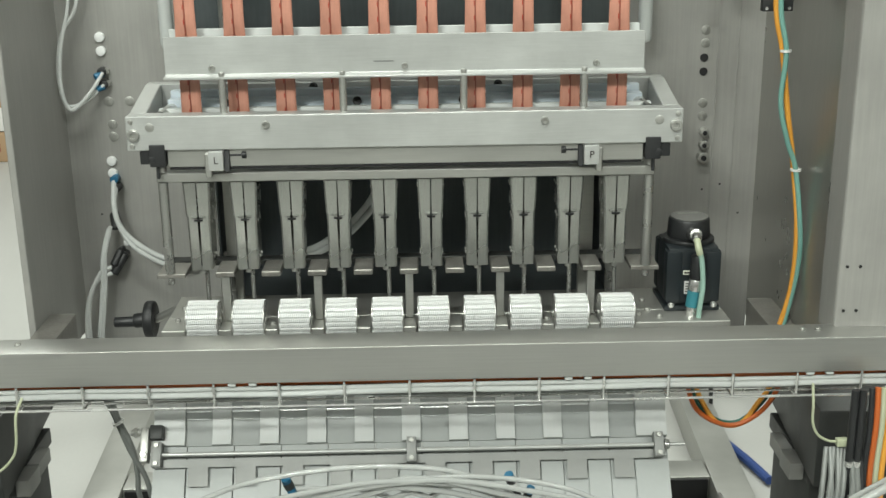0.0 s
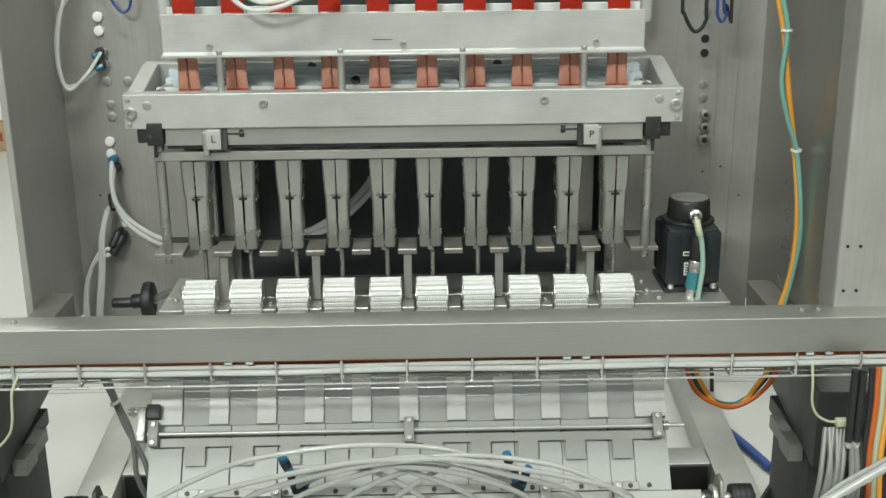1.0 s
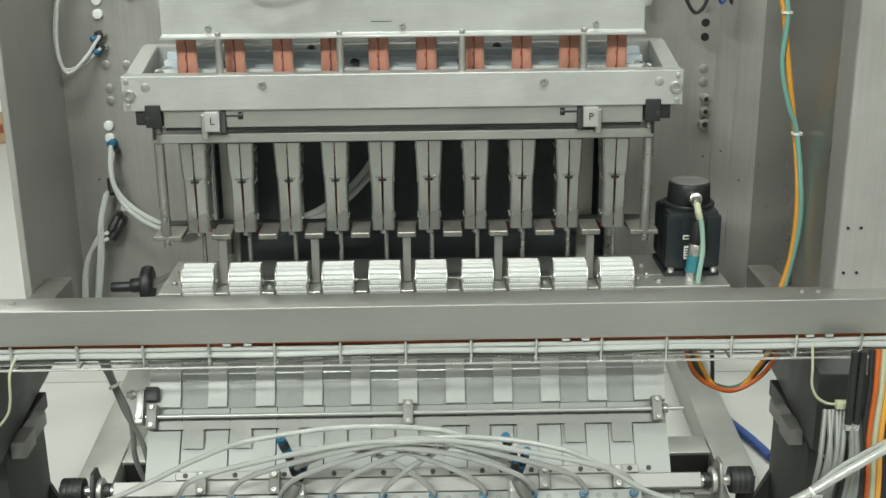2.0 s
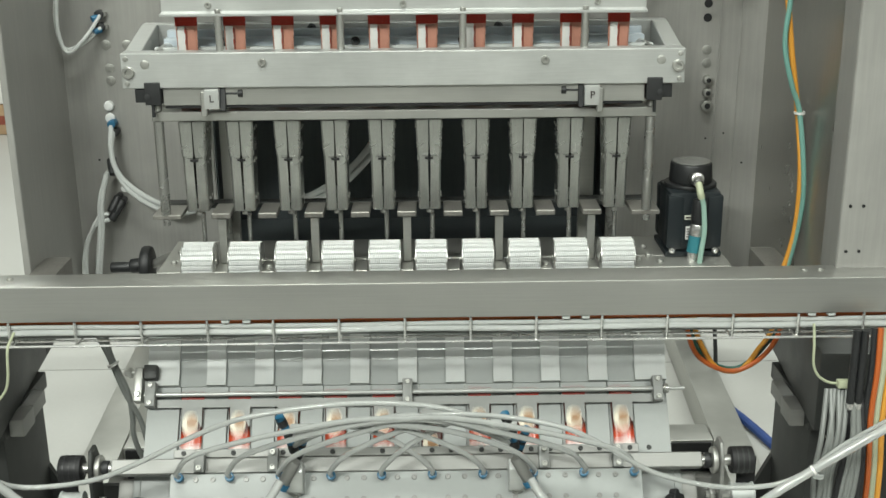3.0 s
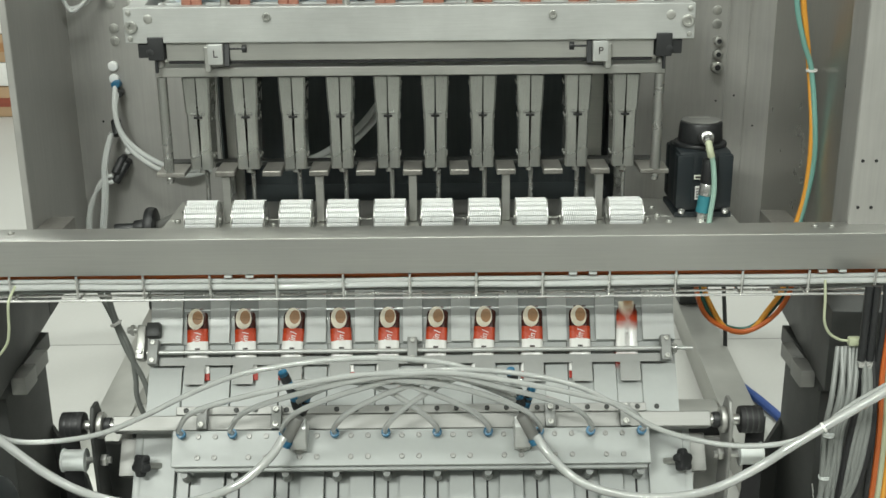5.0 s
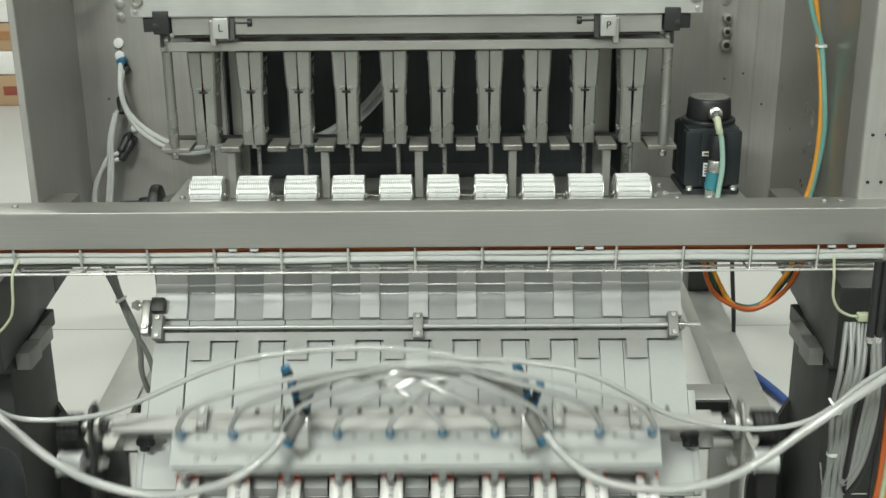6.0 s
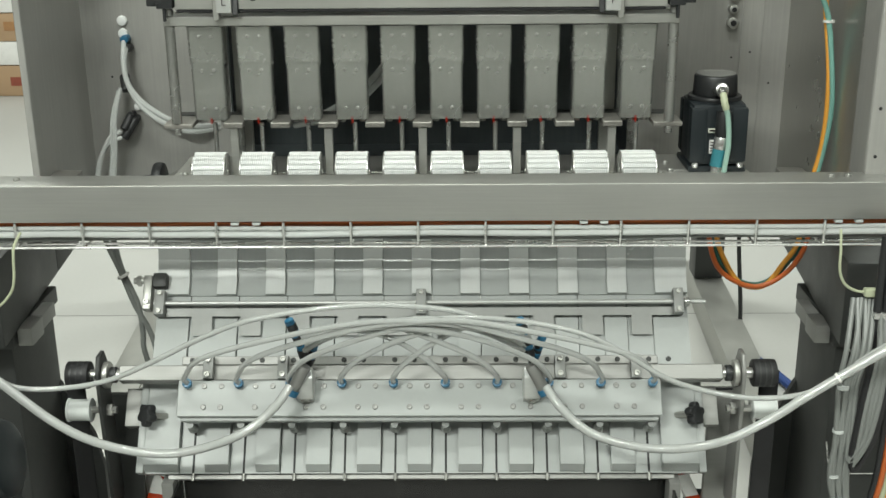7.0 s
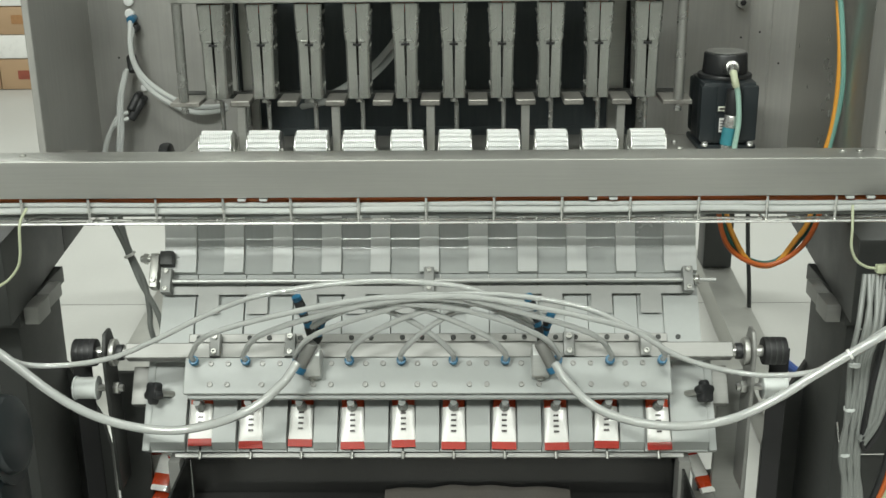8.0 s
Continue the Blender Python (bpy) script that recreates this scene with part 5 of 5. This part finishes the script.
def packet(x):
    """A stick packet, upright, print towards -y; origin in its middle."""
    t = thing("stick_packet", Matrix(), "red and white coffee stick packet with a printed cup", "packet", "stick packets")
    q = B()
    n, k = 12, 8
    rows = []
    for j in range(n + 1):
        v = j / n
        z = -0.047 + 0.094 * v
        fat = 0.0042 * min(1.0, 3.2 * min(v, 1 - v)) ** 0.6 + 0.0003
        ring = []
        for i in range(2 * k):
            a = i / (2 * k) * math.tau
            ring.append(q.verts.new((PX * (0.92 + 0.07 * abs(2 * v - 1) ** 3) * math.copysign(abs(math.cos(a)) ** 0.7, math.cos(a)), fat * math.sin(a), z)))
        rows.append(ring)
    for j, (a, b) in enumerate(zip(rows, rows[1:])):
        for i in range(2 * k):
            f = q.faces.new((a[i], a[(i + 1) % (2 * k)], b[(i + 1) % (2 * k)], b[i]))
            front = i >= k
            v = (j + 0.5) / n
            f.material_index = (1 if v < 0.38 else 2 if v < 0.60 else 3) if front else 0
    pack_part("body", q, [FILM, PAPER, SCARLET, BROWN], t)
    for z0, z1 in ((-0.055, -0.0465), (0.0465, 0.055)):
        q = B()
        box(q, -PX, PX, -0.0008, 0.0008, z0, z1, 0.0003)
        for j in range(4):
            z = z0 + (z1 - z0) * (j + 0.5) / 4
            box(q, -PX, PX, -0.0013, 0.0013, z - 0.0005, z + 0.0005, 0)
        pack_part("end_seal", q, RED, t, "crimped red end seal")
    pack_part("seam", box(B(), -0.0010, 0.0010, 0.0030, 0.0056, -0.044, 0.044, 0.0004), SEAM, t)
    bm = B()
    for z in (-0.03, -0.012, 0.006, 0.024, 0.038):
        box(bm, 0.0015, 0.0026, 0.0046, 0.0051, z, z + 0.006, 0)
    pack_part("back_mark", bm, RED, t)
    pack_part("white_panel", box(B(), 0.0022, 0.0150, 0.0036, 0.0046, 0.0135, 0.0465, 0.0003), PAPER, t, "pale printed panel on the back")
    c = pack_part("cup_print", rod(B(), (-0.002, -0.0040, 0.0200), (-0.002, -0.0050, 0.0200), 0.0130, 24), CUP, t, "printed cream coffee cup")
    pack_part("coffee_print", rod(B(), (0.0010, -0.0050, 0.0215), (0.0010, -0.0053, 0.0215), 0.0085, 20), COFFEE, c)
    cu = bpy.data.curves.new("word", "FONT")
    cu.body, cu.size, cu.extrude, cu.align_x, cu.align_y = "3in1", 0.0125, 0.0002, "CENTER", "CENTER"
    tmp = bpy.data.objects.new("word", cu)
    me = bpy.data.meshes.new_from_object(tmp)
    bpy.data.objects.remove(tmp)
    q = B()
    q.from_mesh(me)
    q.transform(pose(0.0, -0.0052, -0.0038, 90, 0, 0) @ pose(0, 0, 0, 0, 0, 75) @ Matrix.Diagonal((0.8, 1.3, 1, 1)))
    pack_part("word", q, PAPER, t)
    bm = B()
    for i, (z, h) in enumerate(((-0.036, 0.0022), (-0.030, 0.0022), (-0.024, 0.0022), (-0.018, 0.0022))):
        box(bm, -0.0040, 0.0040, -0.0050, -0.0044, z, z + h, 0)
    pack_part("brand_bar", bm, LETTER, t, "dark bars in place of the brand")
    return t


first = packet(0)
batches = []
for b in range(3):
    batches.append([first if b == 0 and i == 0 else copy_thing(first, pose(0, 0, 3)) for i in range(10)])

strips = []
STRIP = 0.65
TOP = 1.408 + 2.5 * PACK
t = thing("film_strip", pose(FILM_LANES[0], 0.328, TOP), "copper coloured strip of stick packets before cutting", "film strip", "film strips")
n = 6
q = B()
for j in range(n):
    z = j * PACK
    box(q, -0.0160, 0.0160, -0.0032, 0.0032, z + 0.006, z + PACK - 0.004, 0.0026)
q.transform(Matrix.Translation((FILM_LANES[0], 0.328, TOP)))
part("film", q, FILM, t)
q = B()
for j in range(n):
    z = j * PACK
    box(q, -0.0178, 0.0178, -0.0009, 0.0009, z - 0.004, z + 0.006, 0.0004)
q.transform(Matrix.Translation((FILM_LANES[0], 0.328, TOP)))
q2 = B()
for j in range(n):
    box(q2, -0.0010, 0.0010, -0.0042, -0.003, j * PACK + 0.01, j * PACK + PACK - 0.01, 0.0003)
q2.transform(Matrix.Translation((FILM_LANES[0], 0.328, TOP)))
part("seam", q2, SEAM, t)
q2 = B()
for j in range(n):
    for k, z in enumerate((0.012, 0.020, 0.030, 0.094, 0.104)):
        box(q2, 0.0022 + 0.003 * (k % 2), 0.0032 + 0.003 * (k % 2), -0.0037, -0.0030, j * PACK + z, j * PACK + z + 0.007, 0)
    box(q2, -0.0088, -0.0080, -0.0036, -0.0030, j * PACK + 0.010, j * PACK + 0.120, 0)
q2.transform(Matrix.Translation((FILM_LANES[0], 0.328, TOP)))
part("print_mark", q2, SEAM, t, "short red print marks and a fold line")
q2 = B()
for j in range(n):
    box(q2, -0.0150, -0.0022, -0.0038, -0.0030, (j + 1) * PACK - 0.057, (j + 1) * PACK - 0.005, 0.0003)
q2.transform(Matrix.Translation((FILM_LANES[0], 0.328, TOP)))
part("white_panel", q2, PAPER, t, "pale printed panels on the film")
part("seal_band", q, RED, t, "red sealed band between packets")
strips.append(t)
for x in FILM_LANES[1:]:
    strips.append(copy_thing(t, pose(x, 0.328, TOP)))

# ---------------------------------------------------------------- supply hoses of the pick-up unit
HOSES = []
for sx, pts in ((-1, [(-0.70, -0.16, 0.905), (-0.64, -0.155, 0.862), (-0.598, -0.15, 0.827), (-0.526, -0.15, 0.761), (-0.465, -0.15, 0.725), (-0.393, -0.15, 0.707), (-0.328, -0.15, 0.710), (-0.255, -0.145, 0.734), (-0.208, -0.125, 0.766), (-0.187, -0.103, 0.790)]),
                (1, [(0.76, -0.15, 0.935), (0.637, -0.15, 0.854), (0.551, -0.15, 0.795), (0.499, -0.15, 0.757), (0.438, -0.15, 0.724), (0.375, -0.15, 0.712), (0.311, -0.15, 0.716), (0.248, -0.145, 0.735), (0.205, -0.125, 0.766), (0.186, -0.103, 0.788)])):
    h = thing("supply_hose", Matrix.Translation(pts[0]), "thick clear supply hose hanging in a bow", "hose", "supply hoses")
    part("hose", tube(B(), pts, 0.0066, 12, 8), HOSE, h)
    HOSES.append((h, Vector(pts[0]), Vector(pts[-1])))
for sx, pts in ((-1, [(-0.72, -0.13, 0.868), (-0.62, -0.115, 0.812), (-0.581, -0.105, 0.789), (-0.523, -0.10, 0.786), (-0.455, -0.10, 0.798), (-0.387, -0.10, 0.827), (-0.318, -0.10, 0.862), (-0.252, -0.10, 0.889), (-0.186, -0.10, 0.903), (-0.106, -0.10, 0.913), (-0.025, -0.10, 0.914), (0.06, -0.095, 0.902), (0.12, -0.085, 0.872), (0.152, -0.07, 0.840)]),
                (1, [(0.77, -0.12, 0.925), (0.657, -0.10, 0.840), (0.606, -0.10, 0.797), (0.560, -0.10, 0.773), (0.495, -0.10, 0.767), (0.430, -0.10, 0.776), (0.363, -0.10, 0.798), (0.305, -0.10, 0.834), (0.239, -0.10, 0.869), (0.158, -0.10, 0.888), (0.078, -0.10, 0.895), (0.006, -0.10, 0.892), (-0.074, -0.095, 0.880), (-0.13, -0.085, 0.858), (-0.168, -0.07, 0.832)])):
    h = thing("signal_hose", Matrix.Translation(pts[0]), "thin clear hose arching over the suction bar", "hose", "arching hoses")
    part("hose", tube(B(), pts, 0.0041, 12, 8), HOSE, h)
    HOSES.append((h, Vector(pts[0]), Vector(pts[-1])))
solo("hose_tie", rod(B(), (0.5895, -0.15, 0.8215), (0.5925, -0.15, 0.8235), 0.0078, 14), PAPER, "pale cable tie round the supply hose", "cable tie")


# ---------------------------------------------------------------- hoses on the film carriage above
LOOPS = []
for nm, mat, r, pts, lab in (
        ("carriage_hose", HOSE_CLEAR, 0.0040, [(-0.34, 0.27, 1.80), (-0.30, 0.252, 1.56), (-0.280, 0.25, 1.512), (-0.246, 0.25, 1.482), (-0.201, 0.25, 1.484), (-0.164, 0.25, 1.498), (-0.135, 0.25, 1.514), (-0.10, 0.265, 1.57), (-0.09, 0.28, 1.80)], "clear hose sagging from the film carriage"),
        ("carriage_hose", HOSE_CLEAR, 0.0040, [(-0.33, 0.28, 1.80), (-0.295, 0.258, 1.58), (-0.270, 0.256, 1.528), (-0.236, 0.256, 1.495), (-0.196, 0.256, 1.495), (-0.160, 0.256, 1.508), (-0.13, 0.256, 1.526), (-0.09, 0.27, 1.60), (-0.08, 0.285, 1.80)], "clear hose sagging from the film carriage"),
        ("carriage_hose", HOSE_CLEAR, 0.0040, [(0.14, 0.28, 1.80), (0.16, 0.255, 1.56), (0.180, 0.25, 1.513), (0.208, 0.25, 1.504), (0.235, 0.25, 1.512), (0.26, 0.26, 1.56), (0.27, 0.28, 1.80)], "clear hose sagging from the film carriage"),
        ("carriage_cable", BLACK, 0.0035, [(0.495, 0.47, 1.80), (0.496, 0.45, 1.484), (0.501, 0.45, 1.444), (0.521, 0.45, 1.413), (0.540, 0.45, 1.433), (0.539, 0.45, 1.483), (0.545, 0.47, 1.80)], "black cable loop under the film carriage"),
        ("carriage_cable", BLUESTRAP, 0.0028, [(0.56, 0.47, 1.80), (0.559, 0.45, 1.483), (0.560, 0.45, 1.445), (0.568, 0.45, 1.430), (0.576, 0.45, 1.445), (0.569, 0.45, 1.483), (0.565, 0.47, 1.80)], "blue cable loop under the film carriage"),
        ("carriage_cable", BLACK, 0.0032, [(0.575, 0.47, 1.80), (0.569, 0.455, 1.50), (0.578, 0.455, 1.455), (0.584, 0.455, 1.440), (0.586, 0.455, 1.46), (0.580, 0.47, 1.80)], "black cable loop under the film carriage"),
        ("carriage_cable", BLUESTRAP, 0.0026, [(-0.565, 0.57, 1.80), (-0.557, 0.56, 1.520), (-0.546, 0.56, 1.476), (-0.527, 0.56, 1.449), (-0.510, 0.56, 1.462), (-0.510, 0.56, 1.520), (-0.52, 0.57, 1.80)], "blue cable loop before the panel")):
    h = thing(nm, Matrix(), lab, "hose" if "hose" in nm else "cable", "loops under the carriage")
    part("loop", tube(B(), pts, r, 10, 7), mat, h)
    LOOPS.append(h)
LOWER = [(0, 0.14), (0.3, 0.13), (0.7, 0.075), (1.0, 0.03), (1.3, 0.0), (1.7, 0.0), (2.4, 0.085), (2.65, 0.085), (3.5, 0.0), (4.1, 0.0), (4.8, 0.085), (5.05, 0.085), (5.9, 0.0), (6.5, 0.0), (7.2, 0.085), (7.45, 0.085), (8, 0.03)]

# ---------------------------------------------------------------- motion
# swing of the pick-up unit: seconds, share of its full swing
SWING = [(0, 0), (3.5, 0), (3.6, 0.32), (3.7, 0.68), (3.8, 0.98), (3.87, 1.0), (3.93, 0.92), (4.0, 0.62), (4.1, 0.14), (4.2, 0), (5.9, 0), (6.0, 0.20), (6.1, 0.66), (6.2, 1.0), (6.3, 0.94),
         (6.4, 0.42), (6.5, 0.10), (6.57, 0), (8, 0)]
FULL = -30.0


def swing_at(t):
    for (a, u), (b, v) in zip(SWING, SWING[1:]):
        if a <= t <= b:
            return u + (v - u) * (t - a) / (b - a)
    return 0.0


def swung(share):
    return Matrix.Translation((0, -0.204 * share, -0.122 * share)) @ Matrix.Translation(PIVOT) @ pose(0, 0, 0, FULL * share) @ Matrix.Translation(-PIVOT)


def on_chute(x, s, h=0.006, lean=0.0):
    return CHUTE @ pose(x, -s, h, -90, 0, lean)


PULLS = [(0.12, 1.25), (2.52, 3.65), (4.92, 6.05), (7.32, 8.45)]


def pulled(t):
    total = 0.0
    for a, b in PULLS:
        u = min(max((t - a) / (b - a), 0), 1)
        total += PACK * (0.65 * u + 0.35 * u * u * (3 - 2 * u))
    return total


def film_times(until):
    out = [0.0]
    for a, b in PULLS:
        for k in range(5):
            t = a + (b - a) * k / 4
            if 0 < t < until - 0.01:
                out.append(t)
    return out + [until]


def motions():
    rng = random.Random(5)
    for x, s in zip(FILM_LANES, strips):
        walk(s, [(t, pose(x, 0.328, TOP - pulled(t))) for t in film_times(8.0)])
    turns = (2.2, 4.6, 7.0)
    for x, b in zip(LANES, buckets):
        rows, base = [(0, pose(x, AXIS_Y, 1.098))], 0
        for T in turns:
            for dt, a in ((-0.20, 0), (-0.10, 38), (0.0, 92), (0.08, 138), (0.15, 172), (0.20, 180)):
                rows.append((T + dt, pose(x, AXIS_Y, 1.098, 0, 0, base + a)))
            base += 180
        walk(b, rows + [(8, pose(x, AXIS_Y, 1.098, 0, 0, base))])
    for k, T in enumerate(turns):
        lift = 2.4 * (k + 1) + 1.5          # seconds at which the swing arms take this batch
        take = (3.5, 5.9, 99)[k]
        for i, p in enumerate(batches[k]):
            x, xs = LANES[i], SLOTS[i]
            lean = rng.uniform(-4, 4)
            late = rng.uniform(0.0, 0.03) + (0, 0.025, 0.055)[max(i - 7, 0)]
            z0 = 1.408 + PACK * k
            cut = T - 0.50
            rows = [(t, pose(FILM_LANES[i], 0.328, z0 - pulled(t), 0, 0, 180)) for t in film_times(cut)]
            rows += [(cut + 0.14, pose(x, AXIS_Y, 1.166, 0, 0, 180)), (T - 0.20, pose(x, AXIS_Y, 1.166, 0, 0, 180)), (T - 0.10, pose(x, AXIS_Y, 1.166, 0, 0, 218)),
                     (T, pose(x, AXIS_Y, 1.166, 0, 0, 272)), (T + 0.08, pose(x, AXIS_Y, 1.158, 0, 0, 318)), (T + 0.13, pose(x, AXIS_Y - 0.005, 1.135, -6, 0, 350)),
                     (T + 0.19 + late * 0.6, pose(x, 0.277, 1.082, -44, 0, 360)), (T + 0.25 + late, pose((x + xs) / 2, 0.195, 0.975, -18, 0, 360)), (T + 0.31 + late, on_chute(xs, -0.080, 0.0065, lean)),
                     (T + 0.36 + late, on_chute(xs, -0.059, 0.0065, lean)), (T + 0.67 + late / 2, on_chute(xs, -0.059, 0.0065, lean)),
                     (T + 0.78 + late / 2, on_chute(xs, 0.045, 0.0065, lean / 2)), (T + 0.95 + late / 2, on_chute(xs, 0.158 + rng.uniform(-0.003, 0.004), 0.0065, lean / 3))]
            rest = rows[-1][1]
            if take < 9:
                rows.append((take, rest))
                for dt, _ in ((0.1, 0), (0.2, 0), (0.3, 0)):
                    rows.append((take + dt, swung(swing_at(take + dt)) @ rest))
                last = rows[-1][1]
                rows.append((take + 0.42, Matrix.Translation((0, -0.01, -0.12)) @ last))
                rows.append((take + 0.60, Matrix.Translation((0, -0.02, -0.245)) @ last))
            rows.append((8.2 if take > 9 and rows[-1][0] > 8 else 8.0, rows[-1][1]))
            walk(p, rows)
    pin = Matrix.Translation((0, -0.0105, 0.0005))
    low = pin @ pose(0, 0, 0, 6) @ pin.inverted()
    rows = [(0, low)]
    for T in turns:
        rows += [(T + 0.12, low), (T + 0.22, Matrix()), (T + 0.72, Matrix()), (T + 0.82, low)]
    walk(comb, rows + [(8, low)])
    for h in LOOPS:
        walk(h, [(t, pose(0, 0, up)) for t, up in LOWER])
    for t in (pu,):
        walk(t, [(a, swung(s) @ Matrix.Translation(PIVOT)) for a, s in SWING])
    for h, outer, inner in HOSES:
        rows = []
        for a, s in SWING:
            to = swung(s) @ inner
            turn = (inner - outer).rotation_difference(to - outer).to_matrix().to_4x4()
            rows.append((a, Matrix.Translation(outer) @ turn))
        walk(h, rows)


motions()
